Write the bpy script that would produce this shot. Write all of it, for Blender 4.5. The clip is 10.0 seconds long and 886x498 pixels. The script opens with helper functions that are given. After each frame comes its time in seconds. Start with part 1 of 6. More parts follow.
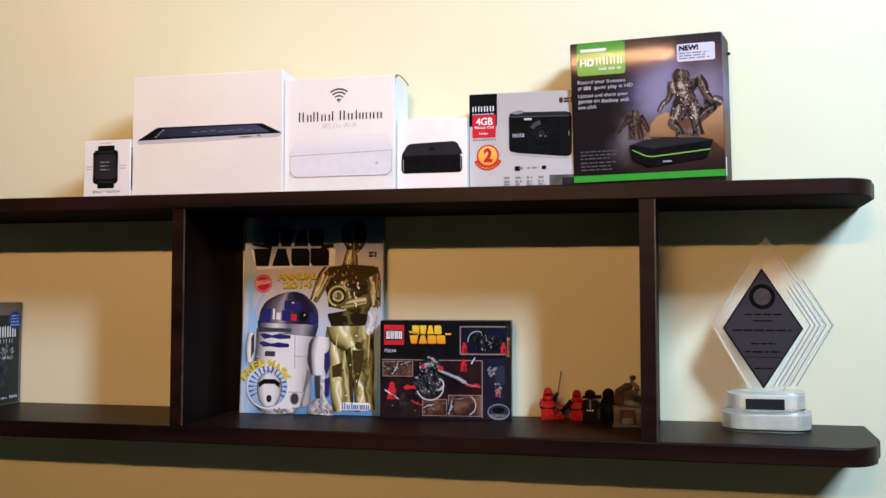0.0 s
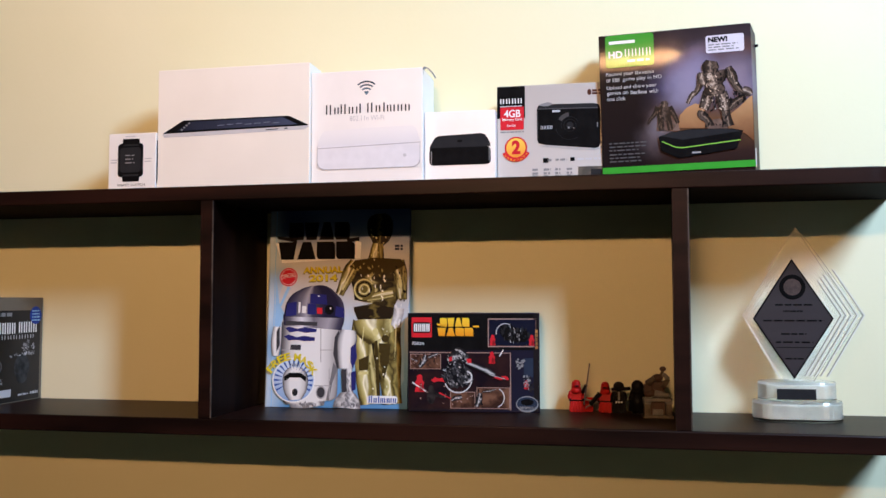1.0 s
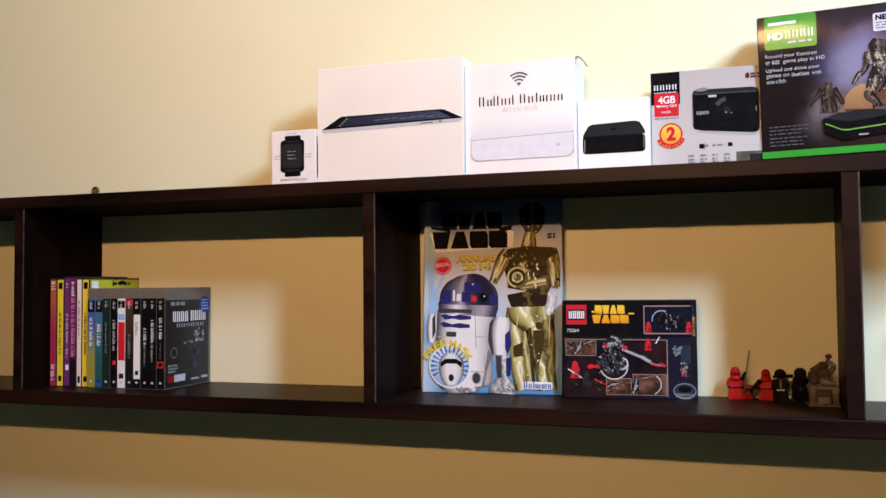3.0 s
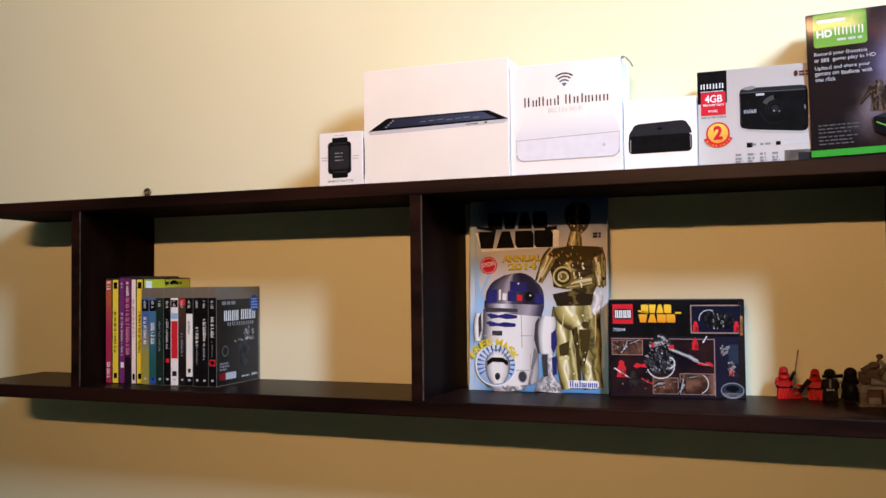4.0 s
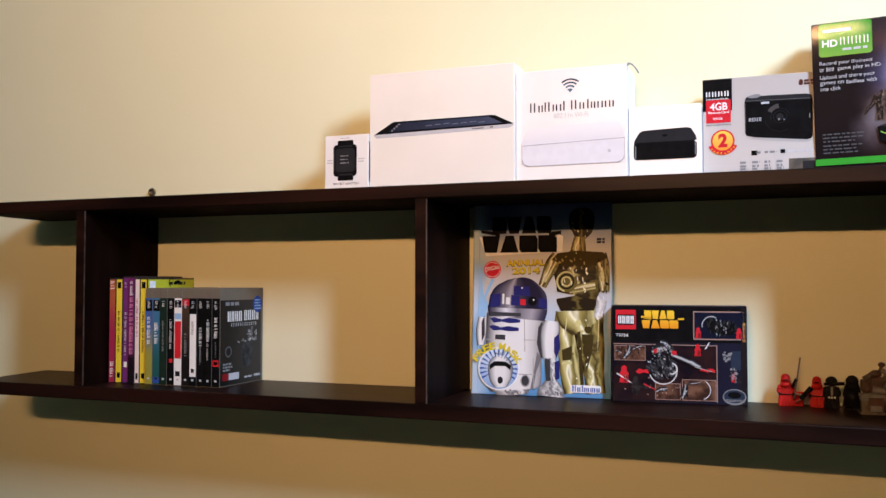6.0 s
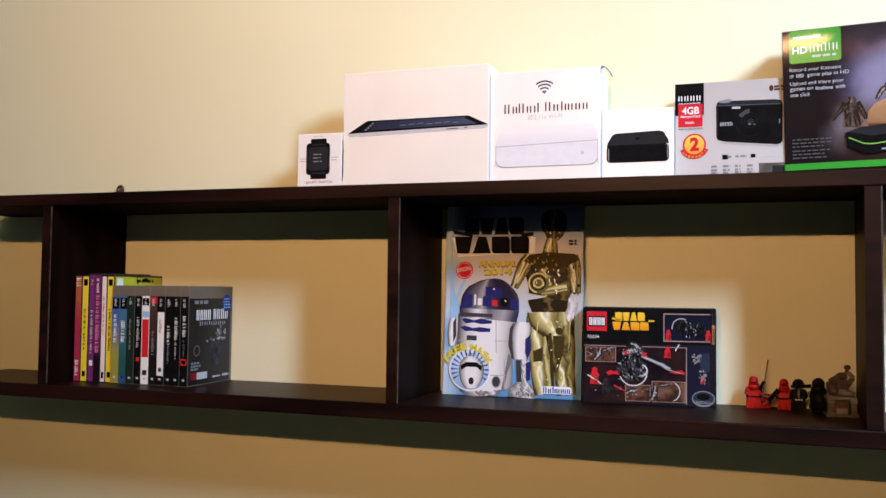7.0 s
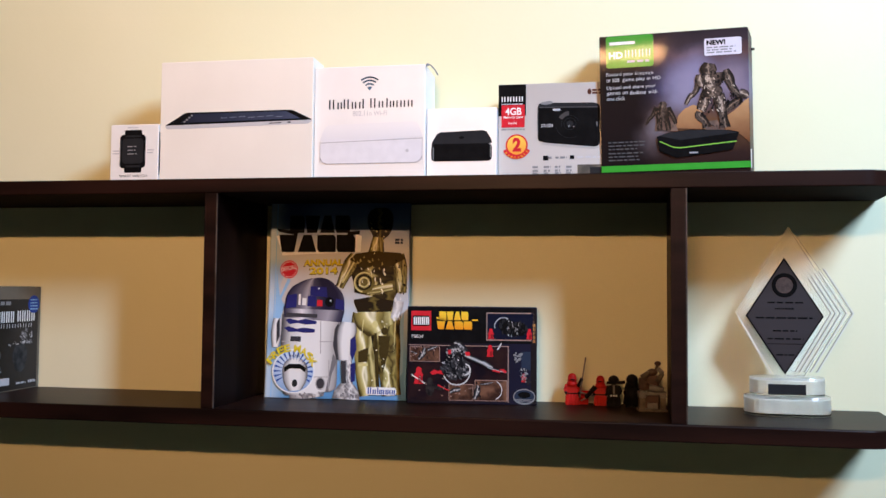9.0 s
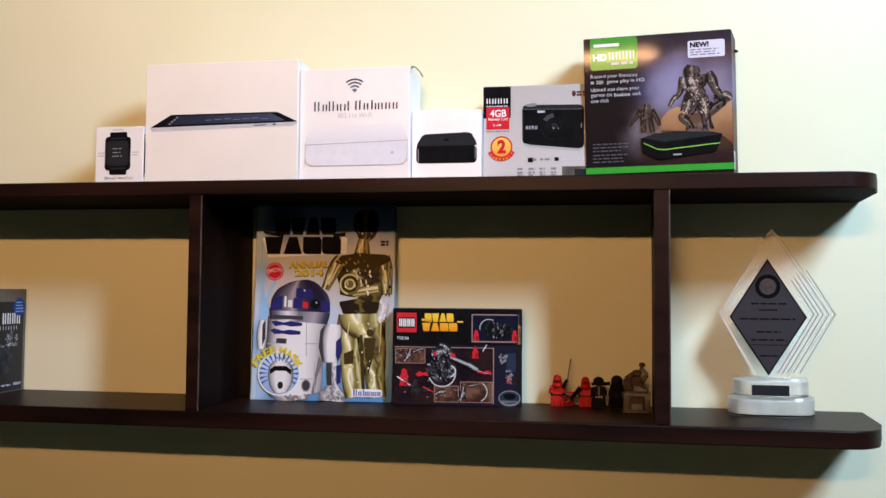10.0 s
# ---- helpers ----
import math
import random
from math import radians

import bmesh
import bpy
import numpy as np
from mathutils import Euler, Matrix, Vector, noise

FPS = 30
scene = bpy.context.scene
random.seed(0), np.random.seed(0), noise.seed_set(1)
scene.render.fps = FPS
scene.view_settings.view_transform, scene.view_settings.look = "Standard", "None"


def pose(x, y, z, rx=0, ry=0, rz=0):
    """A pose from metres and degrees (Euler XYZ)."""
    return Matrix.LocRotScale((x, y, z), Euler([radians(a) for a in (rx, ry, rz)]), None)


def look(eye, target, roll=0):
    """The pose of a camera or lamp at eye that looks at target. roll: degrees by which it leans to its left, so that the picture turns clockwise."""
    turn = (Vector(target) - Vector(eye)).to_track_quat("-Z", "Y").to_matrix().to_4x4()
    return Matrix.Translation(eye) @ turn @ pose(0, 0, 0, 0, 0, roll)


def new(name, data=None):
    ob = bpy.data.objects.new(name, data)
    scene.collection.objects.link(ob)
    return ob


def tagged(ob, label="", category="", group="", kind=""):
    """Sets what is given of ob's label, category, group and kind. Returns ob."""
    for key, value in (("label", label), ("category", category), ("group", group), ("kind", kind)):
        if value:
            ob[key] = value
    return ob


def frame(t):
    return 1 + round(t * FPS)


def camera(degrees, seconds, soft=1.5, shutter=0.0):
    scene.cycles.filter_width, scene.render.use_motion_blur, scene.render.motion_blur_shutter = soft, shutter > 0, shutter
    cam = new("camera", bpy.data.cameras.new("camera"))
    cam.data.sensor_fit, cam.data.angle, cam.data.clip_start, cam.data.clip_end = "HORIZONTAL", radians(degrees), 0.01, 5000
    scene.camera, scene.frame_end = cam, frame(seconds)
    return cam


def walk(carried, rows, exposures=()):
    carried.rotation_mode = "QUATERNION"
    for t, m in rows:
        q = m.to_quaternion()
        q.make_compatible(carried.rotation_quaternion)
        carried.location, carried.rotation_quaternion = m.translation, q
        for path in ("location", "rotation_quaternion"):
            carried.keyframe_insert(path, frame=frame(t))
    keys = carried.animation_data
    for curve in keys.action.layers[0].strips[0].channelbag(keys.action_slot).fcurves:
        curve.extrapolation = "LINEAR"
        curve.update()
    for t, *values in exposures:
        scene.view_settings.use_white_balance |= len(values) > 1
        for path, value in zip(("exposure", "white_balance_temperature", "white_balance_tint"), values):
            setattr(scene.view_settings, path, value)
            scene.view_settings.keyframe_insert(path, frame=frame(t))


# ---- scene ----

cam = camera(53.33, 10.0)
BOARD = 1.30          # height of the lower board's upper face
# seconds, eye, point looked at, lean
PATH = [
    (0, (0.6101, -1.1494, 1.4881), (0.2026, 0.8062, 1.5858), -0.02),
    (0.5, (0.6043, -1.1491, 1.4759), (0.2134, 0.8093, 1.5845), -0.04),
    (1, (0.5580, -1.1574, 1.4646), (0.1678, 0.8007, 1.5809), -0.13),
    (1.5, (0.5389, -1.1672, 1.4678), (0.0926, 0.7796, 1.5711), -0.20),
    (2, (0.5338, -1.1746, 1.4667), (0.0127, 0.7539, 1.5635), -0.26),
    (2.5, (0.5115, -1.1867, 1.4729), (-0.0583, 0.7287, 1.5536), -0.39),
    (3, (0.4990, -1.1981, 1.4695), (-0.1310, 0.6982, 1.5532), -0.52),
    (4.5, (0.4893, -1.2199, 1.4845), (-0.2351, 0.6432, 1.5477), -0.71),
    (5, (0.4845, -1.2219, 1.4776), (-0.2298, 0.6447, 1.5520), -0.38),
    (6.5, (0.4861, -1.2237, 1.4835), (-0.2123, 0.6489, 1.5567), 0.38),
    (7, (0.4791, -1.2230, 1.4706), (-0.1633, 0.6689, 1.5614), 0.62),
    (7.5, (0.4956, -1.2124, 1.4790), (-0.0816, 0.7009, 1.5586), 0.58),
    (8, (0.5193, -1.1951, 1.4845), (0.0138, 0.7385, 1.5576), 0.56),
    (8.5, (0.5122, -1.1899, 1.4705), (0.1232, 0.7697, 1.5641), 0.52),
    (9, (0.5282, -1.1846, 1.4698), (0.1882, 0.7840, 1.5644), 0.50),
    (9.5, (0.5400, -1.1862, 1.4751), (0.2139, 0.7851, 1.5618), 0.47),
    (10, (0.5420, -1.1839, 1.4698), (0.2147, 0.7867, 1.5687), 0.40),
]
walk(cam, [(t, look(eye, target, lean)) for t, eye, target, lean in PATH],
     [(0, 0.03), (1.5, 0.06), (3, 0.16), (4.5, 0.20), (6.5, 0.18), (8, 0.12), (9, 0.07), (10, 0.05)])

# ---- light ----
world = bpy.data.worlds.new("room_air")
scene.world = world
world.use_nodes = True
world.node_tree.nodes["Background"].inputs["Color"].default_value = (0.8, 1.0, 0.8, 1)
world.node_tree.nodes["Background"].inputs["Strength"].default_value = 0.003


def area_lamp(name, eye, target, width, height, power, colour, spread=180):
    data = bpy.data.lights.new(name, "AREA")
    data.shape, data.size, data.size_y = "RECTANGLE", width, height
    data.energy, data.color, data.spread = power, colour, radians(spread)
    ob = new(name, data)
    ob.matrix_world = look(eye, target)
    return ob


# a warm tube behind the camera, its spread narrowed to dim the lower wall, and the cool light of a tube high to the
# side
area_lamp("warm_lamp", (0.25, -2.5, 2.26), (-0.10, 0.2, 2.15), 0.60, 0.04, 10.0, (1.0, 0.534, 0.248), 80)
area_lamp("cool_lamp", (1.66, -1.28, 2.69), (0.4, 0.2, 1.5), 0.20, 0.60, 51, (0.73, 1.0, 1.41))

# ---- materials ----
def material(name, colour, rough=0.5, metal=0.0, second=None, scale=8.0, detail=4.0, bump=0.0, bump_scale=200.0, coat=0.0, stretch=(1, 1, 1), alpha=None, spec=0.5):
    """A painted, printed or moulded surface: two tones mixed by noise, fine relief."""
    mat = bpy.data.materials.new(name)
    mat.use_nodes = True
    nodes, links = mat.node_tree.nodes, mat.node_tree.links
    bsdf = nodes["Principled BSDF"]
    bsdf.inputs["Roughness"].default_value = rough
    bsdf.inputs["Metallic"].default_value = metal
    bsdf.inputs["Coat Weight"].default_value = coat
    bsdf.inputs["Coat Roughness"].default_value = 0.06
    bsdf.inputs["Specular IOR Level"].default_value = spec
    bsdf.inputs["Base Color"].default_value = (*colour, 1)
    coord = nodes.new("ShaderNodeTexCoord")
    mapping = nodes.new("ShaderNodeMapping")
    mapping.inputs["Scale"].default_value = stretch
    links.new(coord.outputs["Object"], mapping.inputs["Vector"])
    if second is not None:
        tex = nodes.new("ShaderNodeTexNoise")
        tex.inputs["Scale"].default_value, tex.inputs["Detail"].default_value = scale, detail
        ramp = nodes.new("ShaderNodeValToRGB")
        ramp.color_ramp.elements[0].position, ramp.color_ramp.elements[1].position = 0.38, 0.62
        ramp.color_ramp.elements[0].color, ramp.color_ramp.elements[1].color = (*colour, 1), (*second, 1)
        links.new(mapping.outputs["Vector"], tex.inputs["Vector"])
        links.new(tex.outputs["Fac"], ramp.inputs["Fac"])
        links.new(ramp.outputs["Color"], bsdf.inputs["Base Color"])
    if bump:
        fine = nodes.new("ShaderNodeTexNoise")
        fine.inputs["Scale"].default_value, fine.inputs["Detail"].default_value = bump_scale, 3
        relief = nodes.new("ShaderNodeBump")
        relief.inputs["Strength"].default_value, relief.inputs["Distance"].default_value = bump, 0.001
        links.new(mapping.outputs["Vector"], fine.inputs["Vector"])
        links.new(fine.outputs["Fac"], relief.inputs["Height"])
        links.new(relief.outputs["Normal"], bsdf.inputs["Normal"])
    return mat


WALL = material("cream_wall_paint", (0.730, 0.717, 0.487), 0.75, second=(0.757, 0.74, 0.52), scale=2.5, bump=0.12, bump_scale=160)
# unseen walls, ceiling and floor: colours chosen for the fill they bounce back
ROOM = material("sage_bounce_paint", (0.135, 0.142, 0.092), 0.8, second=(0.150, 0.158, 0.102), scale=3, bump=0.2)
# for the unseen east wall: pale green so that it throws greenish bounce
ROOM_BOUNCE = material("pale_green_bounce_paint", (0.24, 0.33, 0.24), 0.8, second=(0.26, 0.355, 0.26), scale=3, bump=0.2)
CEIL = material("grey_bounce_ceiling", (0.36, 0.40, 0.33), 0.85, second=(0.32, 0.36, 0.30), scale=3, bump=0.15)
FLOORING = material("brown_bounce_floor", (0.135, 0.080, 0.040), 0.5, second=(0.155, 0.093, 0.048), scale=4)
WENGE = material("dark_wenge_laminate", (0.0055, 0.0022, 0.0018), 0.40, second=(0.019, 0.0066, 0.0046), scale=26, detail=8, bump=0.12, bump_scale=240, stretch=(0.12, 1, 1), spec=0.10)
# the same laminate, darkened for the shade on the dividers' sides
WENGE_SHADE = material("dark_wenge_laminate_shaded", (0.0040, 0.0016, 0.0012), 0.45, second=(0.0085, 0.0033, 0.0025), scale=26, detail=8, bump=0.12, bump_scale=240, stretch=(1, 1, 0.12), spec=0.025)
# laminate dulled and darkened to keep the boards' undersides in shade
UNDER_SHADE = material("dull_under_shade", (0.0075, 0.0045, 0.004), 0.75, second=(0.011, 0.0065, 0.006), scale=40, spec=0.03)
BANDING = material("pale_edge_band", (0.075, 0.055, 0.046), 0.5, second=(0.020, 0.013, 0.011), scale=45)
WHITE_CARD = material("white_gloss_card", (0.82, 0.80, 0.785), 0.38, second=(0.78, 0.76, 0.745), scale=14, bump=0.05, bump_scale=90)


# ---- building helpers ----
def part(name, bm, mat, parent=None, label=""):
    """One mesh object out of a bmesh, under its thing; mat may be a list of slots."""
    me = bpy.data.meshes.new(name)
    bm.normal_update()
    bm.to_mesh(me)
    bm.free()
    for m in (mat if isinstance(mat, (list, tuple)) else [mat]):
        me.materials.append(m)
    ob = new(name, me)
    ob.parent = parent
    return tagged(ob, label=label)


def thing(name, place, label, category, group="", turn=0.0, kind=""):
    ob = new(name)
    ob.empty_display_size = 0.02
    ob.matrix_world = pose(*place, 0, 0, turn)
    return tagged(ob, label, category, group, kind)


def add_box(bm, x0, x1, y0, y1, z0, z1, slot=0, bevel=0.0, segments=2):
    m = Matrix.Translation(((x0 + x1) / 2, (y0 + y1) / 2, (z0 + z1) / 2)) @ Matrix.Diagonal((abs(x1 - x0), abs(y1 - y0), abs(z1 - z0), 1))
    made = bmesh.ops.create_cube(bm, size=1, matrix=m)
    faces = list({f for v in made["verts"] for f in v.link_faces})
    for f in faces:
        f.material_index = slot
    if bevel:
        edges = list({e for f in faces for e in f.edges})
        done = bmesh.ops.bevel(bm, geom=edges, offset=bevel, segments=segments, affect="EDGES", profile=0.5)
        for f in done["faces"]:
            f.material_index = slot
    return bm


def box(x0, x1, y0, y1, z0, z1, bevel=0.0, segments=2):
    return add_box(bmesh.new(), x0, x1, y0, y1, z0, z1, 0, bevel, segments)


def prism(outline, z0, z1, bevel=0.0, segments=2):
    """An upright body over a closed outline in x and y."""
    bm = bmesh.new()
    face = bm.faces.new([bm.verts.new((x, y, z0)) for x, y in outline])
    up = bmesh.ops.extrude_face_region(bm, geom=[face])
    bmesh.ops.translate(bm, vec=(0, 0, z1 - z0), verts=[v for v in up["geom"] if isinstance(v, bmesh.types.BMVert)])
    bmesh.ops.recalc_face_normals(bm, faces=bm.faces)
    if bevel:
        rim = [e for e in bm.edges if abs(e.verts[0].co.z - e.verts[1].co.z) < 1e-6]
        bmesh.ops.bevel(bm, geom=rim, offset=bevel, segments=segments, affect="EDGES", profile=0.5)
    return bm


def arc(cx, cy, r, a0, a1, n=24):
    return [(cx + r * math.cos(radians(a0 + (a1 - a0) * i / n)), cy + r * math.sin(radians(a0 + (a1 - a0) * i / n))) for i in range(n + 1)]


# ---- the room ----
DEPTH = 0.198         # shelf depth: its front is at y = 0, the wall at y = DEPTH
UNDER, TOP = BOARD + 0.3072, BOARD + 0.3280


def setting(name, bm, mat, label):
    return tagged(part(name, bm, mat), label, "", "", "structure")


setting("wall_north", box(-2.6, 3.6, DEPTH, DEPTH + 0.12, 0, 3.2), WALL, "cream painted plaster wall behind the shelf")
# from here on unseen, added to close the room and bounce light
setting("wall_south", box(-2.6, 3.6, -4.12, -4.0, 0, 3.2), ROOM, "unseen wall across the room, sage for bounce light")
setting("wall_west", box(-2.72, -2.6, -4.12, DEPTH + 0.12, 0, 3.2), ROOM, "unseen side wall, sage for bounce light")
setting("wall_east", box(3.6, 3.72, -4.12, DEPTH + 0.12, 0, 3.2), ROOM_BOUNCE, "unseen side wall, pale green for bounce light")
setting("floor", box(-2.72, 3.72, -4.12, DEPTH + 0.12, -0.1, 0), FLOORING, "unseen floor of the room, brown for warm bounce")
setting("ceiling", box(-2.72, 3.72, -4.12, DEPTH + 0.12, 3.2, 3.3), CEIL, "unseen flat ceiling, grey for bounce light")

# ---- the wall shelf ----
LEFT_END, RIGHT_END = -0.930, 0.936


def board_outline():
    r = 0.052
    right = [(RIGHT_END - 0.012, 0.075)] + arc(RIGHT_END - 0.022 - r, r, r, 0, -90)
    left = arc(LEFT_END + 0.022 + r, r, r, 270, 180) + [(LEFT_END + 0.012, 0.075)]
    return [(RIGHT_END, DEPTH - 0.001)] + right + left + [(LEFT_END, DEPTH - 0.001)]


shelf = thing("wall_shelf", (0, DEPTH, BOARD), "dark wenge laminate wall shelf with open rounded ends", "shelf")


def shelf_part(name, bm, mat, label="", parent=None):
    ob = part(name, bm, mat, parent or shelf, label)
    if parent is None:
        ob.matrix_parent_inverse = pose(0, DEPTH, BOARD).inverted()
    return ob


def two_faced(bm):
    """The under face takes the second slot, a duller laminate for its shade."""
    bm.normal_update()
    for f in bm.faces:
        f.material_index = int(f.normal.z < -0.9)
    return bm


lower = shelf_part("lower_board", two_faced(prism(board_outline(), BOARD - 0.0235, BOARD, 0.0022)), [WENGE, UNDER_SHADE], "long lower board with rounded front corners")
upper = shelf_part("upper_board", two_faced(prism(board_outline(), UNDER, TOP, 0.0016)), [WENGE, UNDER_SHADE], "long upper board with rounded front corners")
# the last divider stands a little askew
for x0, x1, skew in ((-0.6715, -0.6520, 0.0), (-0.0240, -0.0050, 0.0), (0.6258, 0.6460, 0.010)):
    plan = [(x0, 0.001), (x1, 0.001), (x1 + skew, DEPTH - 0.001), (x0 + skew, DEPTH - 0.001)]
    bm = prism(plan, BOARD, UNDER, 0.0006, 1)
    # sides take the shaded laminate, fronts the plain one
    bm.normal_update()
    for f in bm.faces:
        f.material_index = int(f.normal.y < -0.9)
    upright = shelf_part("divider", bm, [WENGE_SHADE, WENGE])
    part("edge_band", box(x1 - 0.0012, x1 + 0.0005, 0.0002, 0.0018, BOARD + 0.001, UNDER - 0.001), BANDING, upright, "worn pale edge strip")


# ---- printed faces ----
def tint(name, colour, rough=0.62, **more):
    lighter = tuple(min(1.0, c * 1.05 + 0.002) for c in colour)
    return material(name, colour, rough, spec=0.02, second=more.pop("second", lighter), scale=more.pop("scale", 60.0), **more)


def fade(name, low, high, axis, start, end, rough=0.35, metal=0.0, blotch=0.25, scale=25.0, coat=0.0):
    """A print that runs from one colour to another along an axis of its thing, with blotches."""
    mat = material(name, low, rough, metal, coat=coat, spec=0.06)
    nodes, links = mat.node_tree.nodes, mat.node_tree.links
    coord = nodes.new("ShaderNodeTexCoord")
    split = nodes.new("ShaderNodeSeparateXYZ")
    span = nodes.new("ShaderNodeMapRange")
    span.inputs["From Min"].default_value, span.inputs["From Max"].default_value = start, end
    tex = nodes.new("ShaderNodeTexNoise")
    tex.inputs["Scale"].default_value, tex.inputs["Detail"].default_value = scale, 5
    add = nodes.new("ShaderNodeMath")
    add.operation = "MULTIPLY_ADD"
    add.inputs[1].default_value, add.use_clamp = blotch * 2, True
    shift = nodes.new("ShaderNodeMath")
    shift.operation = "SUBTRACT"
    shift.inputs[1].default_value = blotch
    mix = nodes.new("ShaderNodeMix")
    mix.data_type = "RGBA"
    mix.inputs[6].default_value, mix.inputs[7].default_value = (*low, 1), (*high, 1)
    links.new(coord.outputs["Object"], split.inputs[0])
    links.new(split.outputs["XYZ".index(axis)], span.inputs["Value"])
    links.new(span.outputs["Result"], shift.inputs[0])
    links.new(coord.outputs["Object"], tex.inputs["Vector"])
    links.new(tex.outputs["Fac"], add.inputs[0])
    links.new(shift.outputs[0], add.inputs[2])
    links.new(add.outputs[0], mix.inputs[0])
    links.new(mix.outputs[2], nodes["Principled BSDF"].inputs["Base Color"])
    return mat


def picture(name, stops, edge, x0, x1, rough=0.45, coat=0.1, wander=0.02, scale=14.0, spots=()):
    """A printed scene: colours by height, given as (metres, colour), running out into an edge colour to one side; spots of mist or sky as (x, z, reach, colour, share)."""
    mat = material(name, edge, rough, coat=coat, spec=0.02)
    nodes, links = mat.node_tree.nodes, mat.node_tree.links
    coord, tex = nodes.new("ShaderNodeTexCoord"), nodes.new("ShaderNodeTexNoise")
    tex.inputs["Scale"].default_value, tex.inputs["Detail"].default_value = scale, 6
    links.new(coord.outputs["Object"], tex.inputs["Vector"])
    sway, split = nodes.new("ShaderNodeVectorMath"), nodes.new("ShaderNodeSeparateXYZ")
    sway.operation = "MULTIPLY_ADD"
    sway.inputs[1].default_value = (wander * 3, wander * 3, wander * 3)
    links.new(tex.outputs["Color"], sway.inputs[0])
    links.new(coord.outputs["Object"], sway.inputs[2])
    links.new(sway.outputs[0], split.inputs[0])
    top = stops[-1][0]
    tall, ramp = nodes.new("ShaderNodeMapRange"), nodes.new("ShaderNodeValToRGB")
    tall.inputs["From Min"].default_value, tall.inputs["From Max"].default_value = wander * 1.5, top + wander * 1.5
    links.new(split.outputs[2], tall.inputs["Value"])
    links.new(tall.outputs["Result"], ramp.inputs["Fac"])
    while len(ramp.color_ramp.elements) < len(stops):
        ramp.color_ramp.elements.new(0.5)
    for stop, (z, colour) in zip(ramp.color_ramp.elements, stops):
        stop.position, stop.color = z / top, (*colour, 1)
    across, mix = nodes.new("ShaderNodeMapRange"), nodes.new("ShaderNodeMix")
    across.interpolation_type = "SMOOTHSTEP"
    across.inputs["From Min"].default_value, across.inputs["From Max"].default_value = x0 + wander * 1.5, x1 + wander * 1.5
    links.new(split.outputs[0], across.inputs["Value"])
    mix.data_type = "RGBA"
    mix.inputs[6].default_value = (*edge, 1)
    links.new(across.outputs["Result"], mix.inputs[0])
    links.new(ramp.outputs["Color"], mix.inputs[7])
    last = mix.outputs[2]
    for x, z, reach, colour, share in spots:
        away, near, over = nodes.new("ShaderNodeVectorMath"), nodes.new("ShaderNodeMapRange"), nodes.new("ShaderNodeMix")
        flat = nodes.new("ShaderNodeVectorMath")
        flat.operation, flat.inputs[1].default_value = "MULTIPLY", (1, 0, 1)
        links.new(sway.outputs[0], flat.inputs[0])
        away.operation = "DISTANCE"
        away.inputs[1].default_value = (x + wander * 1.5, 0, z + wander * 1.5)
        links.new(flat.outputs[0], away.inputs[0])
        near.interpolation_type = "SMOOTHSTEP"
        near.inputs["From Min"].default_value, near.inputs["From Max"].default_value = reach, 0.0
        near.inputs["To Max"].default_value = share
        links.new(away.outputs["Value"], near.inputs["Value"])
        over.data_type = "RGBA"
        over.inputs[7].default_value = (*colour, 1)
        links.new(near.outputs["Result"], over.inputs[0])
        links.new(last, over.inputs[6])
        last = over.outputs[2]
    links.new(last, nodes["Principled BSDF"].inputs["Base Color"])
    return mat


